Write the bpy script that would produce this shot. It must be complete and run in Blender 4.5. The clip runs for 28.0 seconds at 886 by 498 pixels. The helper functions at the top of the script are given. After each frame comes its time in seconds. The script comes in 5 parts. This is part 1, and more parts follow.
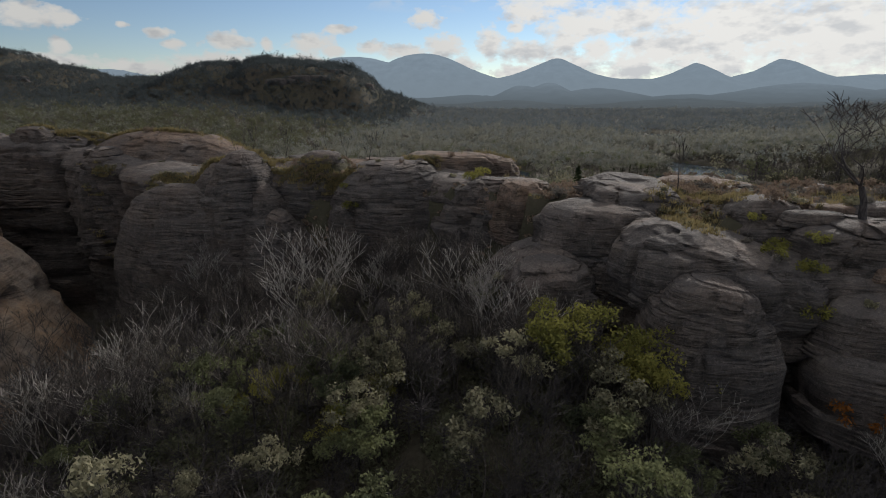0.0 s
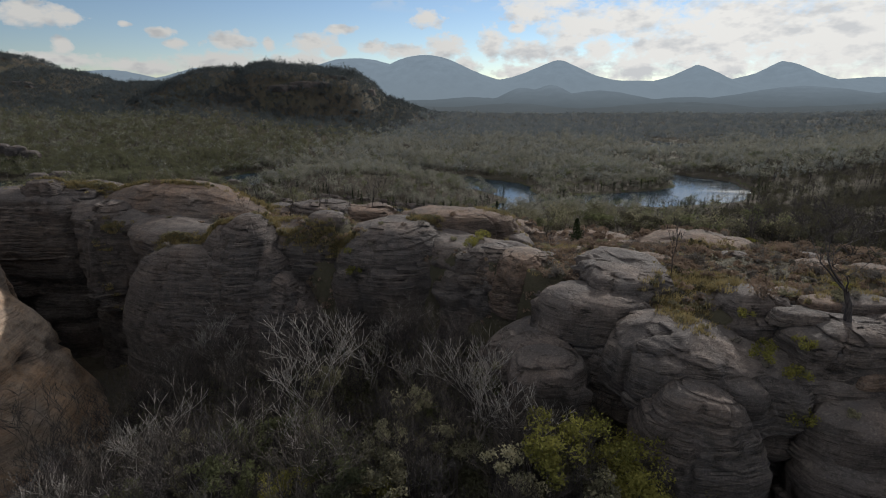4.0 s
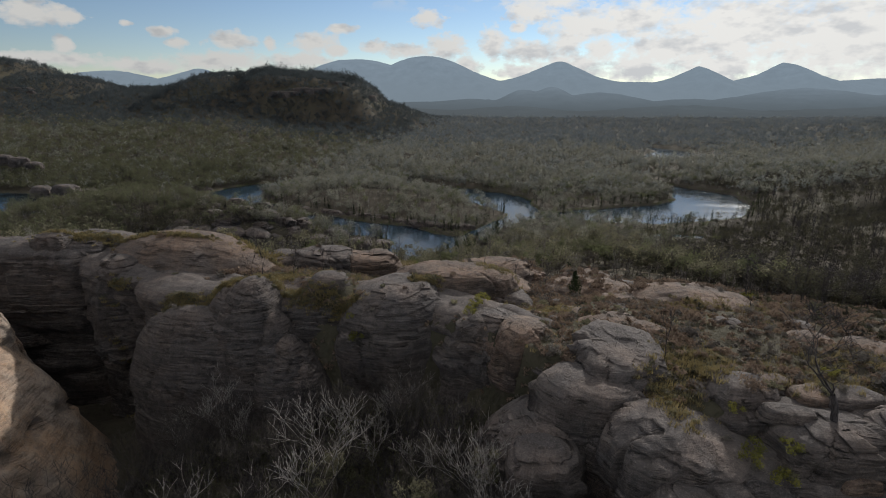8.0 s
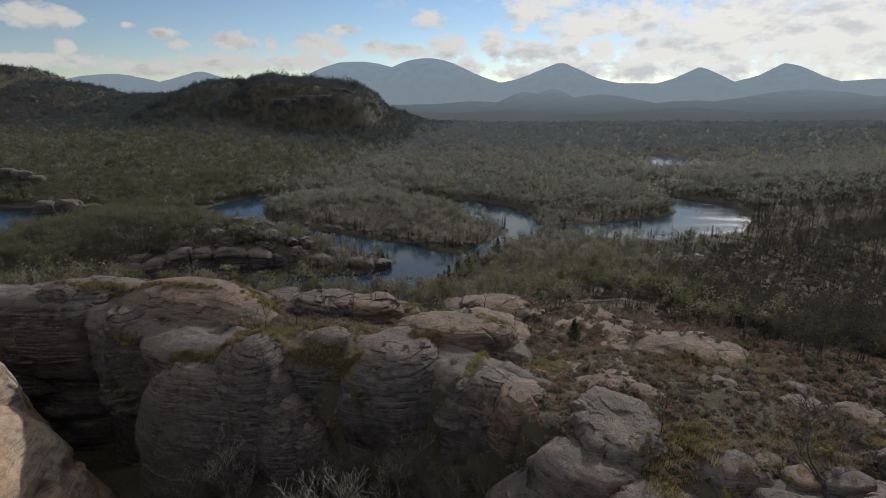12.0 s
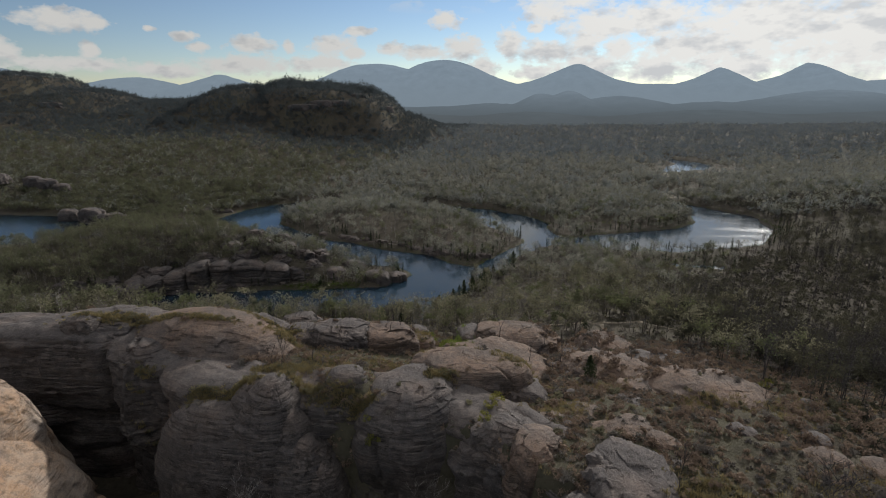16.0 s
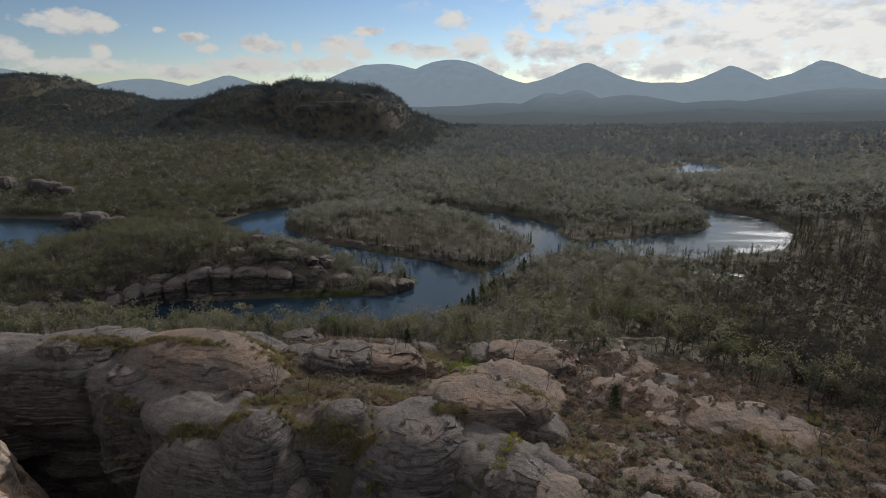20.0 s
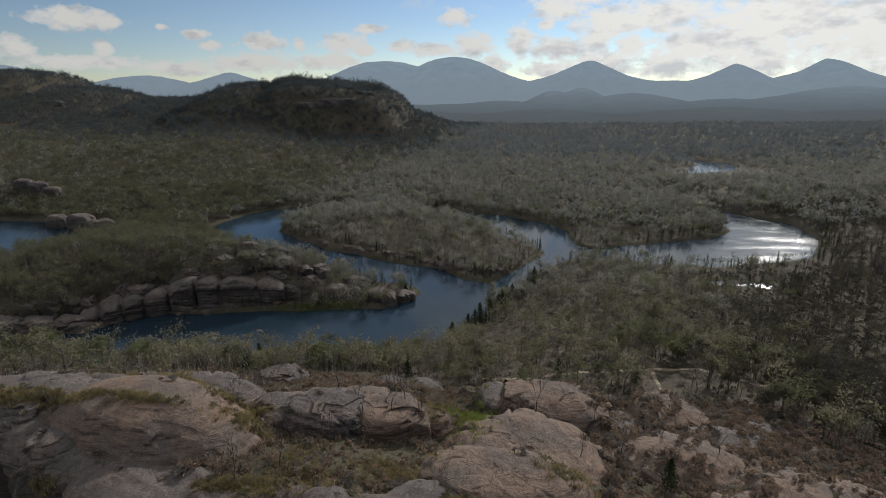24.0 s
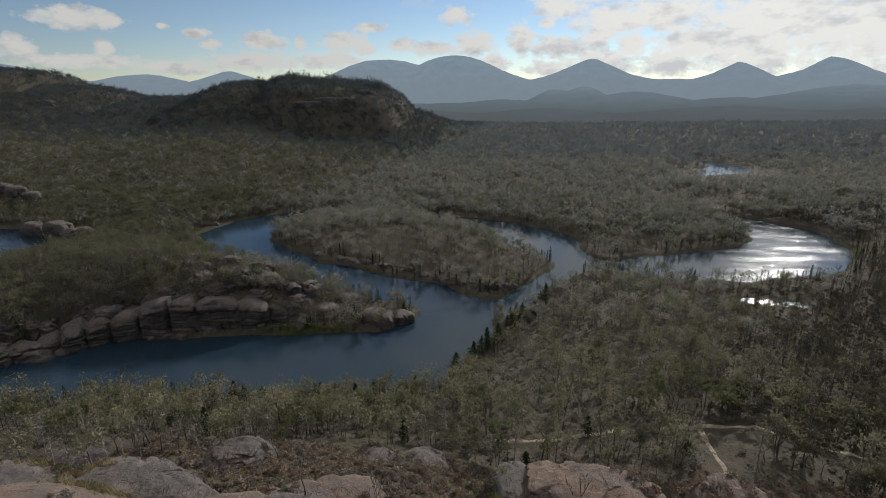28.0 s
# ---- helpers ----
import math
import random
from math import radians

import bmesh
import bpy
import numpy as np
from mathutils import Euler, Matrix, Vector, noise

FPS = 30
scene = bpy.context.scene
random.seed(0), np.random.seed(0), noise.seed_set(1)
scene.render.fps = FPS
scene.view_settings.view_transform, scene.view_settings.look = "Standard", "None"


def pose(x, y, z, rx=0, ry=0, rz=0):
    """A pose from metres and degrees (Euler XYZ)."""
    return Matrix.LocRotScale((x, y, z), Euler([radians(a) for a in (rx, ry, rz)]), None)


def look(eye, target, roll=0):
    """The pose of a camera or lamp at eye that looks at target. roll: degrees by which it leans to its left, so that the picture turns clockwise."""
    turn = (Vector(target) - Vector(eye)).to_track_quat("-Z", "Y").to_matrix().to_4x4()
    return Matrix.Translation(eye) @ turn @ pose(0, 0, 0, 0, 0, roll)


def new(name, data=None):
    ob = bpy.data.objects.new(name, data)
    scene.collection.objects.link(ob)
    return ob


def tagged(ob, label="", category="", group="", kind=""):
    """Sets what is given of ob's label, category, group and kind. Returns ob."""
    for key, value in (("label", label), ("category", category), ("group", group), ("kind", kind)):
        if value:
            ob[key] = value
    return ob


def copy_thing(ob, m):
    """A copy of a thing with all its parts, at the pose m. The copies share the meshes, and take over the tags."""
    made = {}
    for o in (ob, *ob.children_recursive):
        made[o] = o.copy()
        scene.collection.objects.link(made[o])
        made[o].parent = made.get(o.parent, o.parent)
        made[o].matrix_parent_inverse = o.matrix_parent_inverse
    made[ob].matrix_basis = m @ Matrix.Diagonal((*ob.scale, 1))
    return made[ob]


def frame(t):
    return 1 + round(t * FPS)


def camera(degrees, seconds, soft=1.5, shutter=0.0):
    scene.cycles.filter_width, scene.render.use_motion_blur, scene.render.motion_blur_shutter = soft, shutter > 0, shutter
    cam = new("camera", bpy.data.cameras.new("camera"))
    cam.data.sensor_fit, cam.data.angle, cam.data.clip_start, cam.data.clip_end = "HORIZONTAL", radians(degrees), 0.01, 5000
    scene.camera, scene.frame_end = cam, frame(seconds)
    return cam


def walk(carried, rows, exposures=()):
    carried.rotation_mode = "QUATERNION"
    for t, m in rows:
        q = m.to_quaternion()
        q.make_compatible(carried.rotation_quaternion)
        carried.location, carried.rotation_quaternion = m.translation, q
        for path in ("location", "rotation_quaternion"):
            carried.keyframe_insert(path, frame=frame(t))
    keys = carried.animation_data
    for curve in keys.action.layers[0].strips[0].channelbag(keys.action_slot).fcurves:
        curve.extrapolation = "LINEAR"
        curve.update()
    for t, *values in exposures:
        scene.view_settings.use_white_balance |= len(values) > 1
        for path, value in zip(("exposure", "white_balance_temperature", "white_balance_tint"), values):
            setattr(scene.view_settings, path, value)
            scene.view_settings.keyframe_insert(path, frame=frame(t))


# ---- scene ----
cam = camera(82.0, 28.0, 1.0)
# seconds; place in metres; tilt, lean and heading in degrees
ROWS = [
    (0, 0.041, -0.934, 65.030, -17.303, 0.100, 0.090),
    (0.5, 0.008, -0.839, 66.167, -17.294, 0.106, 0.124),
    (1, -0.013, -0.708, 67.443, -17.284, 0.131, 0.142),
    (1.5, -0.019, -0.562, 68.837, -17.281, 0.169, 0.144),
    (2, -0.010, -0.428, 70.267, -17.288, 0.194, 0.146),
    (2.5, 0.012, -0.287, 71.688, -17.297, 0.200, 0.159),
    (3, 0.029, -0.126, 73.084, -17.294, 0.200, 0.182),
    (3.5, 0.026, 0.041, 74.454, -17.275, 0.200, 0.210),
    (5.5, 0.016, 0.715, 80.341, -17.393, 0.300, 0.240),
    (6, 0.015, 0.932, 81.732, -17.378, 0.300, 0.251),
    (6.5, 0.010, 1.156, 83.114, -17.369, 0.300, 0.259),
    (7, 0.016, 1.375, 84.491, -17.359, 0.300, 0.272),
    (7.5, 0.029, 1.569, 85.880, -17.348, 0.300, 0.293),
    (8, 0.034, 1.735, 87.288, -17.340, 0.300, 0.315),
    (8.5, 0.032, 1.897, 88.686, -17.337, 0.300, 0.332),
    (9, 0.032, 2.087, 90.051, -17.329, 0.300, 0.340),
    (9.5, 0.041, 2.307, 91.394, -17.317, 0.294, 0.353),
    (10, 0.058, 2.555, 92.726, -17.309, 0.269, 0.381),
    (10.5, 0.085, 2.847, 94.030, -17.305, 0.225, 0.409),
    (11, 0.125, 3.162, 95.317, -17.299, 0.175, 0.429),
    (11.5, 0.172, 3.433, 96.611, -17.289, 0.125, 0.54),
    (12, 0.228, 3.625, 97.890, -17.281, 0.069, 0.491),
    (12.5, 0.298, 3.768, 99.135, -17.275, 0.000, 0.540),
    (14.5, 0.129, 4.459, 104.638, -17.365, 0.000, 0.720),
    (15, 0.180, 4.840, 104.890, -17.282, -0.094, 1.860),
    (15.5, 0.189, 5.277, 104.974, -17.232, -0.162, 2.070),
    (16, 0.160, 5.830, 104.927, -17.208, -0.200, 2.276),
    (16.5, 0.127, 6.533, 104.877, -17.187, -0.231, 2.456),
    (17, 0.101, 7.407, 104.895, -17.168, -0.269, 2.615),
    (17.5, 0.056, 8.487, 104.986, -17.161, -0.294, 2.759),
    (18, -0.031, 9.777, 105.100, -17.172, -0.306, 2.881),
    (18.5, -0.148, 11.249, 105.202, -17.187, -0.331, 2.979),
    (19, -0.284, 12.877, 105.300, -17.195, -0.375, 3.056),
    (19.5, -0.444, 14.673, 105.403, -17.206, -0.425, 3.116),
    (20, -0.627, 16.668, 105.489, -17.228, -0.469, 3.160),
    (20.5, -0.821, 18.865, 105.531, -17.257, -0.494, 3.189),
    (21, -1.021, 21.230, 105.518, -17.293, -0.500, 3.214),
    (21.5, -1.225, 23.687, 105.464, -17.338, -0.500, 3.243),
    (23.5, -2.579, 35.468, 104.751, -17.427, -0.400, 3.365),
    (24, -2.973, 38.793, 104.656, -17.461, -0.338, 3.386),
    (24.5, -3.274, 42.128, 104.576, -17.498, -0.312, 3.406),
    (25, -3.494, 45.505, 104.514, -17.538, -0.331, 3.431),
    (25.5, -3.700, 48.936, 104.462, -17.573, -0.369, 3.463),
    (26, -3.937, 52.390, 104.418, -17.596, -0.394, 3.490),
    (26.5, -4.213, 55.839, 104.388, -17.607, -0.400, 3.502),
    (27, -4.517, 59.282, 104.373, -17.610, -0.400, 3.503),
    (27.5, -4.834, 62.724, 104.369, -17.604, -0.400, 3.497),
    (28, -5.153, 66.170, 104.371, -17.587, -0.400, 3.490),
]


def aim(x, y, z, tilt, lean, heading):
    return pose(x, y, z, 0, 0, heading) @ pose(0, 0, 0, 90 + tilt) @ pose(0, 0, 0, 0, 0, lean)


walk(cam, [(t, aim(*r)) for t, *r in ROWS], [(0, 0.5, 6300, 9), (28, 0.5, 6300, 9)])

# ---- light ----
SUN_AZ, SUN_EL = 30.5, 24.0          # degrees right of north (+y), and above the horizon
sun = new("sun", bpy.data.lights.new("sun", "SUN"))
sun.data.energy, sun.data.angle, sun.data.color = 2.75, radians(1.2), (1.0, 0.945, 0.87)
sun.matrix_world = look((0, 0, 300), (-math.sin(radians(SUN_AZ)) * math.cos(radians(SUN_EL)),
                                     -math.cos(radians(SUN_AZ)) * math.cos(radians(SUN_EL)), 300 - math.sin(radians(SUN_EL))))
scene.view_settings.exposure = 0.0

world = bpy.data.worlds.new("sky")
scene.world = world
world.use_nodes = True


def wire(tree, node_type, inputs=None, operation="", rgba=False):
    """A node with its inputs set: a value, or a socket to link."""
    n = tree.nodes.new(node_type)
    if operation:
        n.operation = operation
    if rgba:
        n.data_type = "RGBA"
    for k, v in (inputs or {}).items():
        if isinstance(v, bpy.types.NodeSocket):
            tree.links.new(v, n.inputs[k])
        else:
            n.inputs[k].default_value = v
    return n


def ramp(tree, fac, stops):
    n = tree.nodes.new("ShaderNodeValToRGB")
    tree.links.new(fac, n.inputs[0])
    el = n.color_ramp.elements
    while len(el) < len(stops):
        el.new(0.5)
    for e, (p, c) in zip(el, stops):
        e.position = p
        e.color = (c, c, c, 1) if isinstance(c, (int, float)) else (*c, 1)
    return n.outputs[0]


def math_node(tree, op, a, b=0.0):
    return wire(tree, "ShaderNodeMath", {0: a, 1: b}, op).outputs[0]


# heading, height and half widths of the clouds, in degrees
CLOUDS = [(-36.9, 5.9, 3.2, 1.0), (-34.3, 5.8, 1.0, 0.7), (-30.3, 5.6, 0.6, 0.3), (-27.5, 5.0, 1.3, 0.5), (-26.3, 4.1, 1.0, 0.5), (-21.4, 4.5, 2.4, 0.9),
          (-18.0, 4.3, 0.6, 0.7), (-13.6, 4.5, 2.3, 1.1), (-11.5, 3.8, 1.5, 0.6), (-10.7, 5.9, 1.4, 0.5), (-2.0, 7.0, 1.7, 0.9), (-7.5, 4.3, 1.4, 0.7),
          (-4.3, 3.9, 2.7, 0.7), (-0.1, 4.3, 2.3, 1.3), (4.8, 4.7, 1.4, 1.6), (8.8, 3.8, 3.6, 1.2), (12.3, 4.4, 1.5, 1.1), (15.7, 4.0, 1.9, 1.1), (7.3, 6.1, 0.9, 0.5), (8.5, 7.7, 2.8, 1.4),
          (13.6, 6.1, 3.8, 1.7)]
CLOUDS += [(18.5, 6.6, 5.4, 1.9), (22.7, 4.0, 5.5, 2.2), (28.3, 5.5, 7.5, 3.6), (36, 4.5, 8.0, 4.5), (19.5, 2.3, 3.2, 1.6), (13.1, 2.3, 4.1, 1.3), (26.7, 2.2, 4.3, 1.5),
           (9.9, 8.6, 4.2, 0.9), (-41.4, 3.4, 1.2, 1.1), (-35.2, 3.5, 0.8, 0.8), (-37.0, 2.4, 5.5, 0.6), (-29.0, 2.0, 4.0, 0.7), (-22.5, 2.6, 4.6, 0.9), (-15.0, 2.7, 3.6, 0.8), (2.1, 2.4, 1.8, 1.0), (7.4, 1.8, 2.4, 0.8)]


def build_sky():
    t = world.node_tree
    t.nodes.clear()
    sky = t.nodes.new("ShaderNodeTexSky")
    sky.sky_type, sky.sun_disc = "NISHITA", False
    sky.sun_elevation, sky.sun_rotation = radians(SUN_EL), radians(SUN_AZ)
    sky.altitude, sky.dust_density, sky.ozone_density = 1500, 0.0, 1.0
    co = wire(t, "ShaderNodeTexCoord").outputs["Generated"]
    sep = wire(t, "ShaderNodeSeparateXYZ", {0: co})
    # heading (right of north) and height of the line of sight, in radians
    az = math_node(t, "ARCTAN2", sep.outputs[0], sep.outputs[1])
    el = math_node(t, "ARCSINE", sep.outputs[2])
    # how near the line of sight is to the sun, 0 to 1
    sx, sy, sz = (math.sin(radians(SUN_AZ)) * math.cos(radians(SUN_EL)), math.cos(radians(SUN_AZ)) * math.cos(radians(SUN_EL)), math.sin(radians(SUN_EL)))
    facing = wire(t, "ShaderNodeVectorMath", {0: co, 1: (sx, sy, sz)}, "DOT_PRODUCT").outputs["Value"]
    near_sun = ramp(t, facing, [(0.55, 0.0), (0.80, 0.32), (0.98, 1.0)])
    # heaped clouds in flat rows near the horizon
    flat = wire(t, "ShaderNodeCombineXYZ", {0: math_node(t, "MULTIPLY", az, 11.0), 1: math_node(t, "MULTIPLY", el, 23.0), 2: 8.4}).outputs[0]
    low = wire(t, "ShaderNodeMapRange", {"Value": el, "From Min": 0.02, "From Max": 0.12, "To Min": 0.14, "To Max": 0.0}).outputs[0]
    high = wire(t, "ShaderNodeMapRange", {"Value": el, "From Min": 0.22, "From Max": 0.7, "To Min": 0.0, "To Max": 0.20}).outputs[0]
    lift = math_node(t, "ADD", math_node(t, "ADD", low, high), math_node(t, "MULTIPLY", near_sun, 0.19))

    def heaps(vec):
        """Thickness of the cloud along a line of sight."""
        n1 = wire(t, "ShaderNodeTexNoise", {"Vector": vec, "Scale": 0.8, "Detail": 1.5, "Roughness": 0.5}).outputs["Fac"]
        heap = wire(t, "ShaderNodeTexVoronoi", {"Vector": vec, "Scale": 1.5, "Detail": 3.0, "Roughness": 0.6, "Randomness": 1.0}).outputs["Distance"]
        puff = wire(t, "ShaderNodeTexNoise", {"Vector": vec, "Scale": 2.6, "Detail": 7.0, "Roughness": 0.56, "Distortion": 0.2}).outputs["Fac"]
        return math_node(t, "ADD", math_node(t, "ADD", math_node(t, "MULTIPLY", n1, 0.66), math_node(t, "MULTIPLY", puff, 0.30)),
                         math_node(t, "SUBTRACT", lift, math_node(t, "MULTIPLY", heap, 0.20)))

    field = heaps(flat)
    above = heaps(wire(t, "ShaderNodeVectorMath", {0: flat, 1: (0.16, 0.34, 0.0)}, "ADD").outputs[0])
    # the banks of cloud over the valley, each with ragged edges
    sight = wire(t, "ShaderNodeCombineXYZ", {0: az, 1: el}).outputs[0]
    edge = wire(t, "ShaderNodeTexNoise", {"Vector": wire(t, "ShaderNodeMapping", {"Vector": sight, "Scale": (1.0, 1.5, 1.0)}).outputs[0], "Scale": 42.0, "Detail": 6.0, "Roughness": 0.6}).outputs["Fac"]
    gap = None
    for a, e, w, h in CLOUDS:
        span = wire(t, "ShaderNodeVectorMath", {0: sight, 1: (1 / radians(w), 1 / radians(h), 0), 2: (-a / w, -e / h, 0)}, "MULTIPLY_ADD").outputs[0]
        away = wire(t, "ShaderNodeVectorMath", {0: span}, "LENGTH").outputs["Value"]
        gap = away if gap is None else wire(t, "ShaderNodeMath", {0: gap, 1: away, 2: 0.35}, "SMOOTH_MIN").outputs[0]
    bank = math_node(t, "ADD", math_node(t, "SUBTRACT", 1.0, gap), math_node(t, "MULTIPLY", math_node(t, "SUBTRACT", edge, 0.5), 2.0))
    bank = ramp(t, math_node(t, "ADD", math_node(t, "MULTIPLY", bank, 0.25), 0.5), [(0.47, 0.0), (0.53, 0.6), (0.62, 1.0)])
    ahead = math_node(t, "MULTIPLY", ramp(t, wire(t, "ShaderNodeMapRange", {"Value": el, "From Min": 0.13, "From Max": 0.21}).outputs[0], [(0.0, 1.0), (1.0, 0.0)]),
                      ramp(t, math_node(t, "ABSOLUTE", az), [(0.76, 1.0), (0.92, 0.0)]))
    cover = wire(t, "ShaderNodeMix", {0: ahead, 2: ramp(t, field, [(0.365, 0.0), (0.41, 0.7), (0.48, 1.0)]), 3: bank}).outputs[0]
    # heads lit by the sun, grey undersides where the cloud is thick above
    under = math_node(t, "ADD", math_node(t, "MULTIPLY", math_node(t, "SUBTRACT", above, field), 2.2), math_node(t, "MULTIPLY", field, 0.55))
    body = ramp(t, under, [(0.22, (1.0, 0.97, 0.92)), (0.36, (0.90, 0.88, 0.85)), (0.58, (0.74, 0.74, 0.74))])
    gain = wire(t, "ShaderNodeMapRange", {"Value": near_sun, "To Min": 4.1, "To Max": 6.1}).outputs[0]
    lit = wire(t, "ShaderNodeMapRange", {"Value": facing, "From Min": -0.7, "From Max": 0.1, "To Min": 4.5, "To Max": 0.0}).outputs[0]
    gain = math_node(t, "ADD", gain, lit)
    body = wire(t, "ShaderNodeVectorMath", {0: body, "Scale": gain}, "SCALE").outputs[0]
    clear = wire(t, "ShaderNodeVectorMath", {0: sky.outputs[0], 1: (0.80, 0.80, 0.85)}, "MULTIPLY").outputs[0]
    # clear air is paler round the sun
    veil = wire(t, "ShaderNodeMapRange", {"Value": facing, "From Min": -0.2, "From Max": 0.95, "To Min": 0.42, "To Max": 0.80}).outputs[0]
    pale = wire(t, "ShaderNodeVectorMath", {0: clear, "Scale": veil}, "SCALE").outputs[0]
    mix = wire(t, "ShaderNodeMix", {0: cover, 6: pale, 7: body}, rgba=True).outputs[2]
    bg = wire(t, "ShaderNodeBackground", {"Color": mix, "Strength": 0.101})
    out = t.nodes.new("ShaderNodeOutputWorld")
    t.links.new(bg.outputs[0], out.inputs[0])


build_sky()

# ---- materials ----
def material(name):
    m = bpy.data.materials.new(name)
    m.use_nodes = True
    t = m.node_tree
    t.nodes.clear()
    out = t.nodes.new("ShaderNodeOutputMaterial")
    return m, t, out


def principled(t, out, colour, rough=0.9, normal=None, spec=0.3):
    b = wire(t, "ShaderNodeBsdfPrincipled", {"Base Color": colour, "Roughness": rough, "Specular IOR Level": spec})
    if normal is not None:
        t.links.new(normal, b.inputs["Normal"])
    t.links.new(b.outputs[0], out.inputs[0])
    return b


def mixed(t, fac, a, b):
    return wire(t, "ShaderNodeMix", {0: fac, 6: a if isinstance(a, bpy.types.NodeSocket) else (*a, 1),
                                     7: b if isinstance(b, bpy.types.NodeSocket) else (*b, 1)}, rgba=True).outputs[2]


def noise_at(t, vec, scale, detail=4.0, rough=0.55, dist=0.0):
    return wire(t, "ShaderNodeTexNoise", {"Vector": vec, "Scale": scale, "Detail": detail, "Roughness": rough, "Distortion": dist}).outputs["Fac"]


def sandstone(name, pale, grey, warm, warm_at=0.58, bedded=1.0):
    """Weathered sandstone: warm freshly broken patches, grey lichen skin, dark streaks, fine bedding lines on the steep faces."""
    m, t, out = material(name)
    co = wire(t, "ShaderNodeTexCoord").outputs["Object"]
    bent = wire(t, "ShaderNodeVectorMath", {0: co, 1: wire(t, "ShaderNodeVectorMath", {0: wire(t, "ShaderNodeTexNoise", {"Vector": co, "Scale": 0.12, "Detail": 2.0}).outputs["Color"], "Scale": 1.1}, "SCALE").outputs[0]}, "ADD").outputs[0]
    beds = [wire(t, "ShaderNodeMapping", {"Vector": bent, "Scale": (w, w, h), "Rotation": (0.07, -0.06, 0)}).outputs[0] for w, h in ((0.045, 1.1), (0.08, 3.2), (0.22, 9.0))]
    lines, hair, grain = (noise_at(t, v, 1.0, 4, 0.62, 0.1) for v in beds)
    big, mid, small = noise_at(t, co, 0.11, 4), noise_at(t, co, 0.42, 6, 0.66, 0.3), noise_at(t, co, 5.0, 5, 0.72)
    # 1 on steep faces, little on the worn tops
    steep = ramp(t, wire(t, "ShaderNodeSeparateXYZ", {0: wire(t, "ShaderNodeNewGeometry").outputs["Normal"]}).outputs[2], [(0.45, 1.0), (0.88, 0.34)])
    on = lambda fac, k: math_node(t, "MULTIPLY", math_node(t, "MULTIPLY", fac, steep), k * bedded)
    c = mixed(t, ramp(t, big, [(warm_at - 0.10, 0.0), (warm_at + 0.10, 1.0)]), grey, warm)
    c = mixed(t, math_node(t, "MULTIPLY", ramp(t, mid, [(0.48, 0.0), (0.66, 0.75)]), math_node(t, "ADD", math_node(t, "MULTIPLY", steep, 0.5), 0.5)), c, pale)
    # lichen skin in blotches, and weathered hollows
    c = mixed(t, ramp(t, noise_at(t, co, 0.8, 8, 0.74, 0.4), [(0.47, 0.0), (0.60, 0.60)]), c, tuple(v * 0.55 for v in grey))
    c = mixed(t, ramp(t, noise_at(t, co, 2.4, 6, 0.72), [(0.54, 0.0), (0.66, 0.45)]), c, tuple(v * 1.25 for v in pale))
    c = mixed(t, on(ramp(t, lines, [(0.54, 0.0), (0.66, 1.0)]), 0.45), c, pale)
    c = mixed(t, on(ramp(t, lines, [(0.36, 1.0), (0.44, 0.0)]), 0.40), c, tuple(v * 0.42 for v in grey))
    c = mixed(t, on(ramp(t, hair, [(0.36, 1.0), (0.44, 0.0)]), 0.42), c, tuple(v * 0.38 for v in grey))
    c = mixed(t, on(ramp(t, hair, [(0.58, 0.0), (0.68, 1.0)]), 0.35), c, pale)
    c = mixed(t, on(ramp(t, grain, [(0.36, 1.0), (0.45, 0.0)]), 0.38), c, tuple(v * 0.45 for v in grey))
    # thin open joints along the beds
    joint = math_node(t, "ADD", ramp(t, math_node(t, "ABSOLUTE", math_node(t, "SUBTRACT", lines, 0.5)), [(0.0, 1.0), (0.018, 0.0)]),
                      math_node(t, "MULTIPLY", ramp(t, math_node(t, "ABSOLUTE", math_node(t, "SUBTRACT", hair, 0.5)), [(0.0, 1.0), (0.022, 0.0)]), 0.6))
    broken = ramp(t, noise_at(t, co, 0.45, 4, 0.6), [(0.42, 0.1), (0.60, 1.0)])
    joint = on(math_node(t, "MULTIPLY", joint, broken), 1.0)
    c = mixed(t, math_node(t, "MULTIPLY", joint, 0.8), c, tuple(v * 0.16 for v in grey))
    drip = wire(t, "ShaderNodeMapping", {"Vector": co, "Scale": (0.45, 0.45, 0.06)}).outputs[0]
    c = mixed(t, on(ramp(t, noise_at(t, drip, 1.0, 5, 0.62), [(0.56, 0.0), (0.72, 1.0)]), 0.38), c, (0.045, 0.041, 0.038))
    c = mixed(t, ramp(t, small, [(0.55, 0.0), (0.68, 0.6)]), c, tuple(v * 1.15 for v in pale))
    c = mixed(t, ramp(t, small, [(0.32, 0.75), (0.46, 0.0)]), c, tuple(v * 0.5 for v in grey))
    h = math_node(t, "ADD", on(lines, 0.34), math_node(t, "ADD", on(hair, 0.24), math_node(t, "ADD", on(grain, 0.12), math_node(t, "ADD", math_node(t, "MULTIPLY", mid, 0.20), math_node(t, "MULTIPLY", small, 0.065)))))
    h = math_node(t, "SUBTRACT", h, math_node(t, "MULTIPLY", joint, 0.14))
    bump = wire(t, "ShaderNodeBump", {"Height": h, "Strength": 1.0, "Distance": 1.8}).outputs[0]
    principled(t, out, c, 0.93, bump, 0.2)
    return m


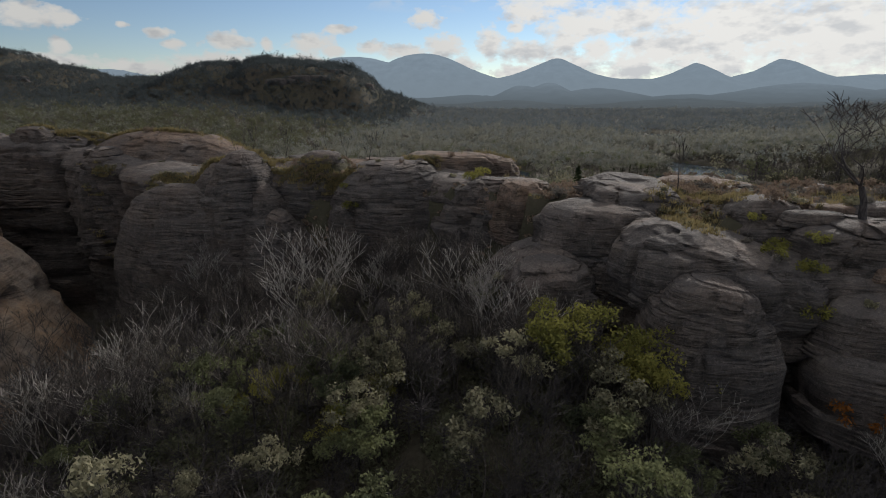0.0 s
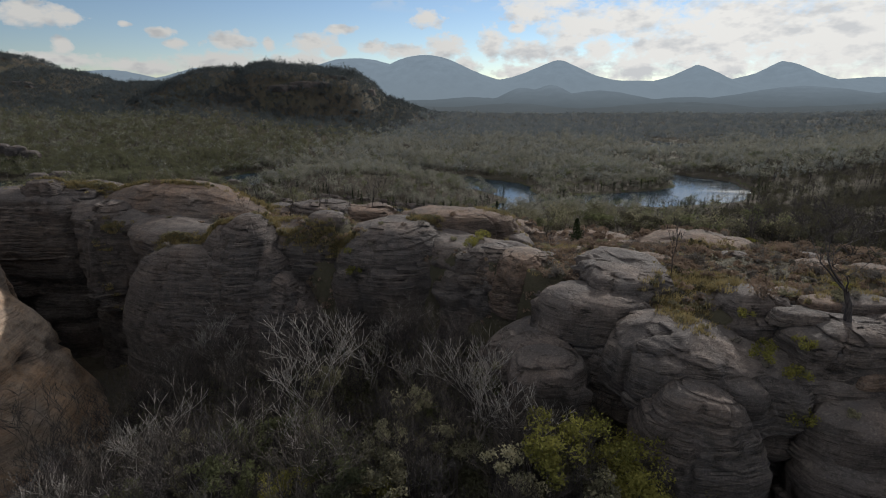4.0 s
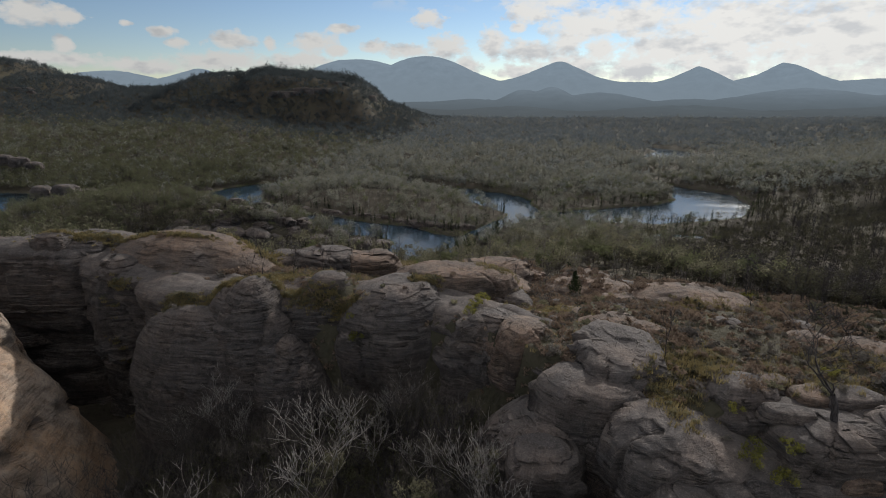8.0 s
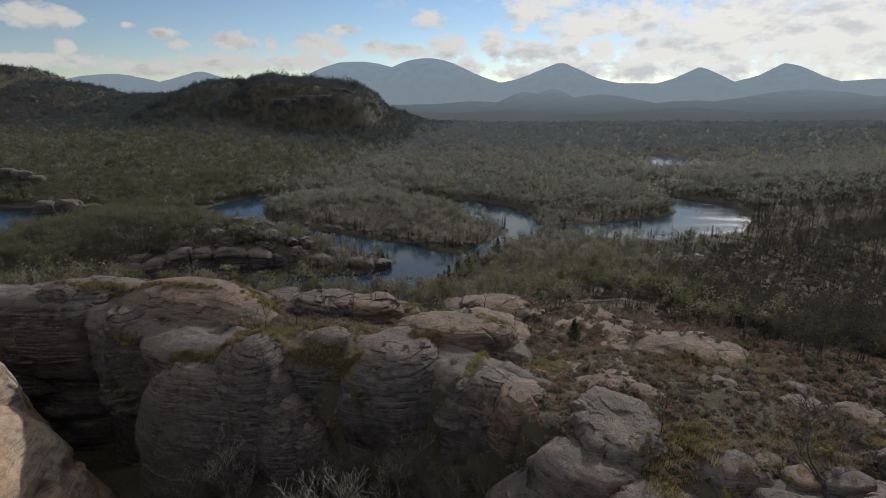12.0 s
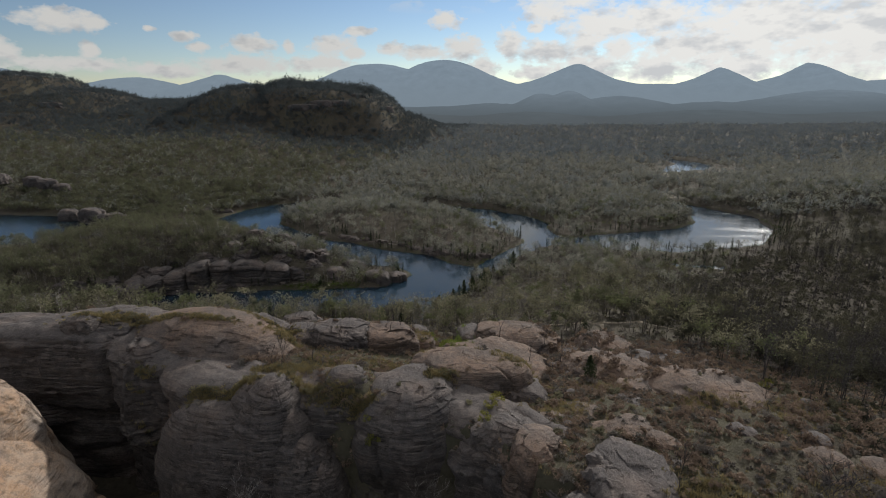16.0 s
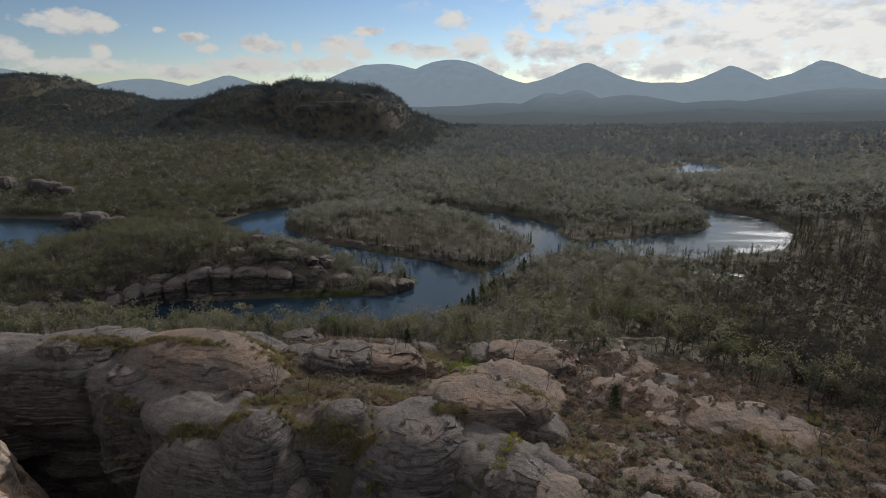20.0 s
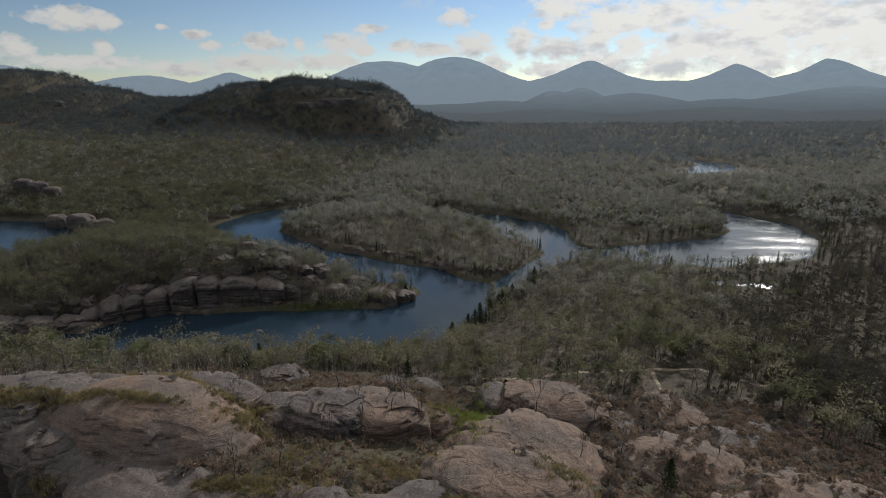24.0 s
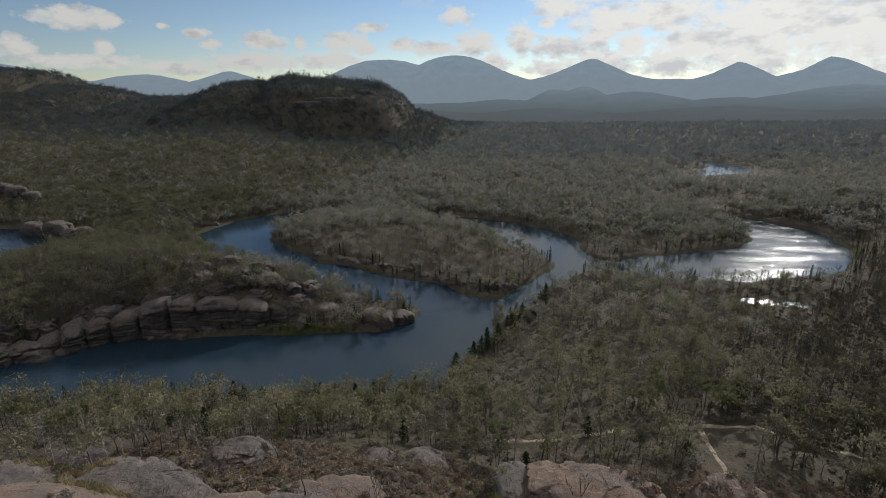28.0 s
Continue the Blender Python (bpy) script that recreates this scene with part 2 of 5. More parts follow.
ROCK = sandstone("grey_sandstone", (0.192, 0.160, 0.144), (0.106, 0.093, 0.089), (0.165, 0.126, 0.106))
ROCK_PINK = sandstone("pink_sandstone", (0.208, 0.164, 0.134), (0.118, 0.097, 0.087), (0.190, 0.128, 0.095), 0.47)
ROCK_TAN = sandstone("tan_sandstone", (0.365, 0.290, 0.225), (0.265, 0.217, 0.182), (0.370, 0.240, 0.152), 0.46, 0.6)


def foliage(name, dark, light, glow=0.35, scale=0.12):
    m, t, out = material(name)
    co = wire(t, "ShaderNodeTexCoord").outputs["Object"]
    geo = wire(t, "ShaderNodeNewGeometry")
    rnd = wire(t, "ShaderNodeObjectInfo").outputs["Random"]
    f = math_node(t, "ADD", math_node(t, "MULTIPLY", noise_at(t, geo.outputs["Position"], scale, 3, 0.6), 1.05),
                  math_node(t, "ADD", math_node(t, "MULTIPLY", geo.outputs["Random Per Island"], 0.20), math_node(t, "MULTIPLY", rnd, 0.25)))
    c = mixed(t, ramp(t, f, [(0.48, 0.0), (0.95, 1.0)]), dark, light)
    d = wire(t, "ShaderNodeBsdfDiffuse", {"Color": c})
    tr = wire(t, "ShaderNodeBsdfTranslucent", {"Color": c})
    mx = wire(t, "ShaderNodeMixShader", {0: glow, 1: d.outputs[0], 2: tr.outputs[0]})
    t.links.new(mx.outputs[0], out.inputs[0])
    return m


LEAF_OLIVE = foliage("olive_leaves", (0.084, 0.080, 0.056), (0.272, 0.250, 0.165))
# greyed a little: haze of the middle distance put into the leaf colour
LEAF_HAZE_GUM = foliage("lightly_hazed_gum_leaves", (0.100, 0.099, 0.084), (0.312, 0.304, 0.246))
LEAF_GREEN = foliage("green_leaves", (0.066, 0.072, 0.046), (0.175, 0.182, 0.094))
LEAF_YELLOW = foliage("yellow_green_leaves", (0.105, 0.104, 0.032), (0.240, 0.222, 0.064))
LEAF_PINE = foliage("pine_needles", (0.025, 0.035, 0.019), (0.059, 0.072, 0.035), 0.15)
# own dark leaves in the gully; on western woods they stand for shade
LEAF_DARK = foliage("dark_and_dimmed_leaves", (0.068, 0.070, 0.048), (0.150, 0.150, 0.092))
LEAF_DRY = foliage("dry_twigs", (0.104, 0.090, 0.081), (0.207, 0.184, 0.160), 0.2)
LEAF_HEATH = foliage("heath_leaves", (0.130, 0.097, 0.078), (0.272, 0.202, 0.152), 0.25, 0.3)
LEAF_BURNT = foliage("burnt_scrub", (0.045, 0.045, 0.034), (0.110, 0.102, 0.068), 0.25)
# bluer and greyer leaves for far woods: distance haze painted into their colour
LEAF_HAZE_BLUE = foliage("blue_hazed_gum_leaves", (0.135, 0.152, 0.166), (0.205, 0.226, 0.240))
# hill leaves carry painted haze and are darkened to stand for shade
LEAF_HAZE_HILL = foliage("hazed_dimmed_hill_leaves", (0.058, 0.068, 0.074), (0.108, 0.122, 0.124))
LEAF_HAZE_GREY = foliage("grey_hazed_leaves", (0.110, 0.118, 0.114), (0.262, 0.270, 0.250))
LEAF_RUST = foliage("rust_leaves", (0.16, 0.055, 0.02), (0.26, 0.11, 0.03))
GRASS = foliage("dry_green_grass", (0.128, 0.106, 0.054), (0.275, 0.220, 0.110), 0.35, 0.4)
GRASS_NEW = foliage("fresh_grass", (0.095, 0.125, 0.030), (0.21, 0.25, 0.065), 0.35, 0.4)
SEDGE = foliage("green_sedge", (0.060, 0.085, 0.022), (0.12, 0.15, 0.04), 0.35, 0.4)


def bark(name, a, b, scale=3.0):
    m, t, out = material(name)
    co = wire(t, "ShaderNodeTexCoord").outputs["Object"]
    up = wire(t, "ShaderNodeMapping", {"Vector": co, "Scale": (2.0, 2.0, 0.35)}).outputs[0]
    n = noise_at(t, up, scale, 5, 0.65)
    c = mixed(t, ramp(t, n, [(0.35, 0.0), (0.65, 1.0)]), a, b)
    bump = wire(t, "ShaderNodeBump", {"Height": n, "Strength": 0.5, "Distance": 0.1}).outputs[0]
    principled(t, out, c, 0.9, bump, 0.2)
    return m


BARK_GREY = bark("silver_dead_wood", (0.109, 0.097, 0.084), (0.285, 0.261, 0.235))
BARK_CHAR = bark("charred_bark", (0.036, 0.032, 0.030), (0.140, 0.120, 0.104))
BARK_PALE = bark("pale_gum_bark", (0.150, 0.135, 0.122), (0.360, 0.330, 0.305))
BARK_BLACK = bark("blackened_scrub", (0.030, 0.026, 0.027), (0.095, 0.082, 0.080))


def ground_material():
    m, t, out = material("bush_ground")
    co = wire(t, "ShaderNodeTexCoord").outputs["Object"]
    big, mid, small, fine = noise_at(t, co, 0.012, 5), noise_at(t, co, 0.09, 6, 0.62), noise_at(t, co, 0.9, 6, 0.65), noise_at(t, co, 5.0, 4, 0.7)
    c = mixed(t, ramp(t, mid, [(0.38, 0.0), (0.62, 1.0)]), (0.060, 0.052, 0.040), (0.092, 0.078, 0.060))
    c = mixed(t, ramp(t, big, [(0.45, 0.0), (0.62, 0.6)]), c, (0.074, 0.070, 0.044))
    c = mixed(t, ramp(t, small, [(0.54, 0.0), (0.70, 0.7)]), c, (0.10, 0.085, 0.066))
    c = mixed(t, ramp(t, small, [(0.30, 0.75), (0.44, 0.0)]), c, (0.034, 0.030, 0.020))
    c = mixed(t, ramp(t, noise_at(t, co, 0.35, 5, 0.7), [(0.56, 0.0), (0.70, 0.7)]), c, (0.125, 0.103, 0.082))
    h = math_node(t, "ADD", math_node(t, "MULTIPLY", small, 0.8), math_node(t, "MULTIPLY", fine, 0.25))
    bump = wire(t, "ShaderNodeBump", {"Height": h, "Strength": 0.8, "Distance": 0.8}).outputs[0]
    principled(t, out, c, 0.95, bump, 0.1)
    return m


GROUND = ground_material()


def sand_material():
    m, t, out = material("pale_sand_track")
    co = wire(t, "ShaderNodeTexCoord").outputs["Object"]
    n = noise_at(t, co, 1.2, 5, 0.65)
    principled(t, out, mixed(t, ramp(t, n, [(0.35, 0.0), (0.65, 1.0)]), (0.17, 0.14, 0.10), (0.30, 0.25, 0.19)), 0.95)
    return m


SAND = sand_material()


def water_material():
    m, t, out = material("river_water")
    co = wire(t, "ShaderNodeTexCoord").outputs["Object"]
    st = wire(t, "ShaderNodeMapping", {"Vector": co, "Scale": (0.9, 0.35, 1.0)}).outputs[0]
    calm = ramp(t, noise_at(t, co, 0.012, 3, 0.6, 0.8), [(0.40, 0.35), (0.62, 1.0)])
    rip = math_node(t, "ADD", noise_at(t, st, 1.3, 3), math_node(t, "MULTIPLY", noise_at(t, st, 5.0, 2), 0.4))
    bump = wire(t, "ShaderNodeBump", {"Height": rip, "Strength": math_node(t, "MULTIPLY", calm, 0.36), "Distance": 0.2}).outputs[0]
    # wind-ruffled streaks on smooth water
    gust = wire(t, "ShaderNodeMapping", {"Vector": co, "Scale": (0.022, 0.085, 1.0), "Rotation": (0, 0, 0.25)}).outputs[0]
    ruffled = ramp(t, noise_at(t, gust, 1.0, 4, 0.6, 0.6), [(0.42, 0.06), (0.68, 0.13)])
    b = principled(t, out, (0.017, 0.032, 0.048, 1), ruffled, bump, 0.5)
    b.inputs["IOR"].default_value = 1.33
    return m


WATER = water_material()


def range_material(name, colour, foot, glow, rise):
    """Far ranges, a plain backdrop whose glow stands in for blue haze, with the tone of the woods at their foot."""
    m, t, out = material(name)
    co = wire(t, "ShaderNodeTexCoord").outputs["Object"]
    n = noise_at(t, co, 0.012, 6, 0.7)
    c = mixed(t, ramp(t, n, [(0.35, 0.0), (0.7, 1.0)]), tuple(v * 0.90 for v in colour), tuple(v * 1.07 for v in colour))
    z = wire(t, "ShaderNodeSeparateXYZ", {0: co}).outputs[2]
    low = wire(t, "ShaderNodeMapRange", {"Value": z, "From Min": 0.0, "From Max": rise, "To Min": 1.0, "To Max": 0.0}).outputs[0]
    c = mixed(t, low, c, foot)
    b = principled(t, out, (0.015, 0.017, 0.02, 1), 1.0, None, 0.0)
    # the haze is painted as emission; the ranges are no light source
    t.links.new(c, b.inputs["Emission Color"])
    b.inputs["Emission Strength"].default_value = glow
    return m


RANGE_FAR = range_material("haze_glow_range_far", (0.150, 0.187, 0.222), (0.140, 0.171, 0.197), 0.95, 260)
RANGE_LOW = range_material("haze_glow_plain", (0.080, 0.095, 0.104), (0.060, 0.066, 0.068), 0.85, 34)
RANGE_MID = range_material("haze_glow_range_mid", (0.128, 0.157, 0.183), (0.072, 0.086, 0.095), 0.9, 100)

# ---- tools ----


def hash3(ix, iy, iz, seed):
    n = (ix.astype(np.int64) * 374761393 + iy.astype(np.int64) * 668265263 + iz.astype(np.int64) * 2147483647 + seed * 1274126177) & 0xFFFFFFFF
    n = ((n ^ (n >> 13)) * 1274126177) & 0xFFFFFFFF
    n = ((n ^ (n >> 16)) * 1103515245) & 0xFFFFFFFF
    return ((n ^ (n >> 15)) & 0xFFFFFF) / float(0xFFFFFF)


def value_noise(x, y, z=0.0, seed=0):
    """Smooth noise from -1 to 1, for whole arrays."""
    x, y, z = np.broadcast_arrays(np.asarray(x, float), y, z)
    i, j, k = np.floor(x), np.floor(y), np.floor(z)
    u, v, w = x - i, y - j, z - k
    u, v, w = (q * q * (3 - 2 * q) for q in (u, v, w))
    total = 0.0
    for a in (0, 1):
        for b in (0, 1):
            for c in (0, 1):
                total = total + hash3(i + a, j + b, k + c, seed) * (u if a else 1 - u) * (v if b else 1 - v) * (w if c else 1 - w)
    return total * 2 - 1


def fbm(x, y, z=0.0, seed=0, octaves=4):
    total, amp = 0.0, 1.0
    for o in range(octaves):
        f = 2.03 ** o
        total = total + amp * value_noise(np.asarray(x) * f, np.asarray(y) * f, np.asarray(z) * f, seed + o * 17)
        amp *= 0.5
    return total / 1.8


def smooth(a, b, v):
    q = np.clip((v - a) / (b - a), 0, 1)
    return q * q * (3 - 2 * q)


def mesh_from(name, verts, faces, mat, soft=True, second=None, slots=None):
    """One mesh from arrays; faces is an (n, 3) or (n, 4) array. slots: which faces take the second material."""
    verts, faces = np.asarray(verts, np.float32), np.asarray(faces, np.int32)
    me = bpy.data.meshes.new(name)
    me.vertices.add(len(verts))
    me.vertices.foreach_set("co", verts.ravel())
    n, k = faces.shape
    me.loops.add(n * k)
    me.loops.foreach_set("vertex_index", faces.ravel())
    me.polygons.add(n)
    me.polygons.foreach_set("loop_start", np.arange(0, n * k, k, dtype=np.int32))
    if soft:
        me.polygons.foreach_set("use_smooth", np.ones(n, bool))
    me.materials.append(mat)
    if second:
        me.materials.append(second)
        me.polygons.foreach_set("material_index", np.asarray(slots, np.int32))
    me.update(calc_edges=True)
    return me


def grid_faces(nx, ny, wrap=False):
    i, j = np.meshgrid(np.arange(nx if wrap else nx - 1), np.arange(ny - 1), indexing="ij")
    i2 = (i + 1) % nx
    return np.stack([i * ny + j, i2 * ny + j, i2 * ny + j + 1, i * ny + j + 1], -1).reshape(-1, 4)


# ---- lie of the land ----
# the river and its backwaters: lines of (x, y, half width)
REACHES = [
    [(-330, 205, 16), (-215, 216, 19), (-150, 237, 22), (-80, 240, 24), (-38, 246, 26), (-14, 274, 20), (-10, 298, 16), (-30, 315, 14),
     (-62, 328, 15), (-100, 349, 15), (-136, 374, 17), (-170, 404, 23), (-184, 432, 29), (-170, 468, 20), (-142, 494, 9), (-116, 502, 5)],
    [(-10, 298, 14), (12, 300, 9), (30, 326, 6), (46, 350, 8), (60, 372, 15), (44, 415, 24), (18, 450, 20), (-16, 472, 14), (-60, 488, 5)],
    [(58, 368, 10), (85, 366, 12), (112, 364, 18), (145, 366, 26), (185, 380, 29), (216, 408, 31), (224, 440, 25), (214, 470, 15), (203, 492, 9), (192, 518, 6), (186, 540, 4)],
    [(134, 312, 3), (156, 313, 4)],
    [(-440, 388, 46), (-372, 390, 44), (-325, 384, 38), (-296, 378, 22)],
    [(286, 712, 14), (316, 740, 24), (338, 775, 24), (336, 815, 15), (326, 850, 7)],
]
SHORE_S = ([-400, -200, -100, -60, -30, -8, 12, 30, 60, 110, 150, 260, 420], [196, 205, 216, 216, 222, 250, 280, 308, 334, 330, 318, 345, 372])


def water_gap(x, y):
    """Metres from the water's edge: negative on the water."""
    x = x + 5 * value_noise(x / 26, y / 26, 0.3, 5) + 2.0 * value_noise(x / 8, y / 8, 0.7, 6)
    y = y + 5 * value_noise(x / 26, y / 26, 4.3, 8) + 2.0 * value_noise(x / 8, y / 8, 2.7, 9)
    best = np.full(np.shape(x), 1e9)
    for line in REACHES:
        for (x0, y0, r0), (x1, y1, r1) in zip(line, line[1:]):
            dx, dy = x1 - x0, y1 - y0
            q = np.clip(((x - x0) * dx + (y - y0) * dy) / (dx * dx + dy * dy), 0, 1)
            best = np.minimum(best, np.hypot(x - x0 - q * dx, y - y0 - q * dy) - (r0 + q * (r1 - r0)))
    return best


def bump_at(x, y, cx, cy, rx, ry, h, sharp=2.0):
    return h * np.exp(-(np.abs((x - cx) / rx) ** sharp + np.abs((y - cy) / ry) ** sharp))


# rocks of the ridge: x, y, top, half widths, half height, turn, roundness, pink or grey, tilt
RIDGE_ROCKS = [
    (-108, 112, 53.0, 24, 14, 14, 0, 0.75, 0, (0, 0)),
    (-83, 111, 56.4, 16, 9, 10, 8, 0.7, 0, (0, 0)),
    (-84, 105.5, 58.0, 4.6, 3.4, 4.0, 0, 0.8, 0, (0, 0)),
    (-57, 109, 57.0, 22.5, 13, 14, -14, 0.9, 1, (-0.05, 0.02)),
    (-67, 102, 54.0, 8.0, 6.0, 15, 10, 0.75, 0, (0, 0)),
    (-45.5, 86.4, 49.6, 14.5, 6.6, 20, -12, 0.85, 0, (0, 0)),
    (-34.5, 86.5, 55.4, 7.6, 8.6, 21, -20, 1.0, 0, (0, 0)),
    (-38.0, 89.0, 53.6, 9.0, 8.0, 20, -10, 1.0, 0, (0, 0)),
    (-31.0, 84.6, 50.6, 8.2, 7.6, 19, -28, 1.1, 0, (-0.2, 0.1)),
    (-28.0, 82.6, 46.2, 7.6, 6.8, 15, -28, 1.1, 0, (-0.25, 0.1)),
    (-25.4, 81.0, 42.4, 6.2, 5.8, 11, -28, 1.0, 0, (-0.1, 0.1)),
    (-23.5, 89.5, 51.8, 8.5, 7.0, 20, 0, 0.8, 0, (0, 0)),
    (-21.5, 90.5, 54.8, 4.2, 3.6, 5.0, 0, 0.72, 0, (0, 0)),
    (-8.5, 90, 53.4, 12.0, 11.0, 17, -5, 0.6, 0, (0, 0)),
    (1.5, 98.5, 53.6, 11.5, 7.0, 6, -8, 0.55, 1, (-0.02, -0.05)),
    (8.0, 80, 51.6, 8.6, 8.5, 15, -25, 0.75, 0, (0.02, 0.02)),
    (12, 74.5, 52.4, 4.4, 5.0, 6, -20, 0.85, 1, (0, 0)),
    (11.5, 58, 47.0, 8.6, 7.0, 9, 25, 0.6, 0, (0.16, 0.12)),
    (11.5, 52.5, 47.2, 4.6, 4.0, 6, 0, 0.7, 0, (0.1, 0.1)),
    (18.5, 60, 52.0, 7.6, 6.0, 4.5, -10, 0.5, 0, (0.04, 0.03)),
    (23.5, 66, 53.8, 7.5, 8.0, 6, -12, 0.55, 0, (-0.03, 0.03)),
    (29.0, 51.5, 50.4, 9.5, 6.6, 5, -28, 0.6, 0, (-0.16, 0.05)),
    (25.6, 44.0, 48.4, 6.6, 6.0, 12, -15, 0.85, 0, (-0.16, 0)),
    (37.5, 58, 53.0, 7.0, 5.6, 7, 0, 0.65, 0, (0, 0)),
    (43.5, 50.5, 52.2, 8.0, 6.0, 12, 10, 0.6, 0, (0, 0)),
    (55, 50.5, 53.2, 9.0, 7.5, 14, 0, 0.6, 0, (0, 0)),
    (44, 44.5, 46.8, 8.6, 5.0, 4.5, -10, 0.6, 0, (0.05, 0.1)),
    (45, 42.5, 41.8, 9.5, 5.2, 6, 8, 0.6, 0, (-0.08, 0)),
    (58, 42.0, 45.6, 9.5, 6.0, 4.5, 5, 0.6, 0, (0.05, 0.1)),
    (60, 40.5, 40.5, 10.5, 6.0, 6, -6, 0.6, 0, (0, 0)),
    (74, 48, 52.0, 14, 9.0, 16, 0, 0.6, 0, (0, 0)),
    (6, 114, 45.6, 13, 14, 7, -15, 0.62, 1, (-0.02, -0.03)),
    (15, 135, 42.6, 13.5, 11, 12, -10, 0.75, 1, (0, 0)),
    (4.0, 138, 40.0, 7, 7, 9, 10, 0.75, 0, (0, 0)),
    (34.5, 114.5, 45.0, 11, 10, 8, -15, 1.0, 1, (0.0, -0.04)),
    (46, 124, 39.8, 9, 8, 8, 10, 0.6, 0, (0, 0)),
    (58, 131, 36.4, 10, 8, 7, 0, 0.8, 0, (0, 0)),
    (41, 137, 37.8, 9, 8, 8, 15, 0.55, 1, (0, 0)),
    (51, 98, 48.8, 17, 12.0, 9, -14, 0.95, 1, (-0.02, -0.03)),
    (-57, 126.5, 48.2, 14, 7.5, 8, -6, 0.75, 0, (0, 0)),
    (-77, 124, 49.0, 13, 9, 9, 5, 0.8, 0, (0, 0)),
    (-47.5, 141, 42.6, 6.2, 6.0, 8, 0, 0.75, 0, (0, 0)),
    (-38.5, 117.5, 49.8, 5.5, 5.0, 7, 0, 0.5, 0, (0, 0)),
    (-29.5, 117.5, 50.8, 9.5, 6.5, 9, -6, 0.42, 0, (0, 0)),
    (-18.5, 118.5, 49.6, 7.6, 6.2, 9, 8, 0.42, 1, (0, 0)),
    (-10.0, 122, 45.8, 4.6, 4.6, 7, 0, 0.7, 1, (0, 0)),
    (-14.5, 148, 35.6, 5.8, 5.2, 6, 0, 0.8, 0, (0, 0)),
    (-24, 145, 37.6, 5.8, 5.2, 6, 0, 0.8, 0, (0, 0)),
    (-33, 147, 36.8, 6.6, 5.2, 6, 0, 0.8, 0, (0, 0)),
    (95, 84, 40.5, 14, 10, 7, 12, 0.8, 0, (0, 0)),
    (84, 104, 36.5, 12, 9, 6, -12, 0.8, 0, (0, 0)),
]
# x, y, half widths, height, sharpness
HILLS = [(-1060, 1100, 130, 200, 100, 2.4), (-915, 1085, 120, 200, 100, 3.0), (-800, 1095, 140, 230, 70, 2.2), (-590, 1140, 260, 220, 48, 2.2), (-440, 1095, 110, 190, 74, 2.8),
         (-355, 1090, 80, 170, 82, 2.2), (-262, 1090, 138, 180, 80, 6.0), (-150, 1085, 108, 170, 44, 2.0)]


def rim_y(x):
    """Where the ridge breaks off into the gully."""
    return np.interp(x, [-140, -75, -62, -50, -42, -22, -6, 4, 12, 20, 34, 60, 110, 180], [104, 102, 96, 88, 83, 80, 78, 72, 62, 54, 47, 44, 36, 30])


def ridge(x, y):
    left = np.interp(y, [40, 80, 100, 115, 130, 150], [48, 48.5, 50.5, 46.0, 43.0, 36.0])
    right = np.interp(y, [40, 62, 80, 95, 106, 130, 150], [48.5, 51.0, 49.8, 46.6, 43.6, 36.5, 30.5])
    top = left + (right - left) * smooth(-30, 4, x)
    shore = np.interp(x, *SHORE_S)
    edge = np.interp(x, [-30, 4], [36.0, 30.5])
    q = np.clip((shore - y) / (shore - 150), 0, 1)
    slope = edge * q ** 1.25
    h = np.where(y < 150, top, slope)
    # the far right of the ridge runs lower
    h = h - 12 * smooth(60, 150, x) * smooth(60, 120, y) * smooth(330, 200, y)
    for rx, ry, rt, ra, rb, rh, *_ in RIDGE_ROCKS:
        if ry > rim_y(rx) + 2:
            far = np.hypot((x - rx) / (ra + 3.5), (y - ry) / (rb + 3.5))
            h = np.maximum(h, h + (rt - max(2.4, 0.5 * rh) - h) * smooth(1.02, 0.45, far))
    # gully in front of the rim
    floor = np.interp(x, [-120, -60, -38, -20, 5, 30, 70], [14, 20, 27, 33, 36, 30, 27]) + 2 * value_noise(x / 9, y / 9, 0, 31)
    return floor + (h - floor) * smooth(0.5, 7.0, y - rim_y(x) + 1.5 * value_noise(x / 7, y / 7, 0, 33))


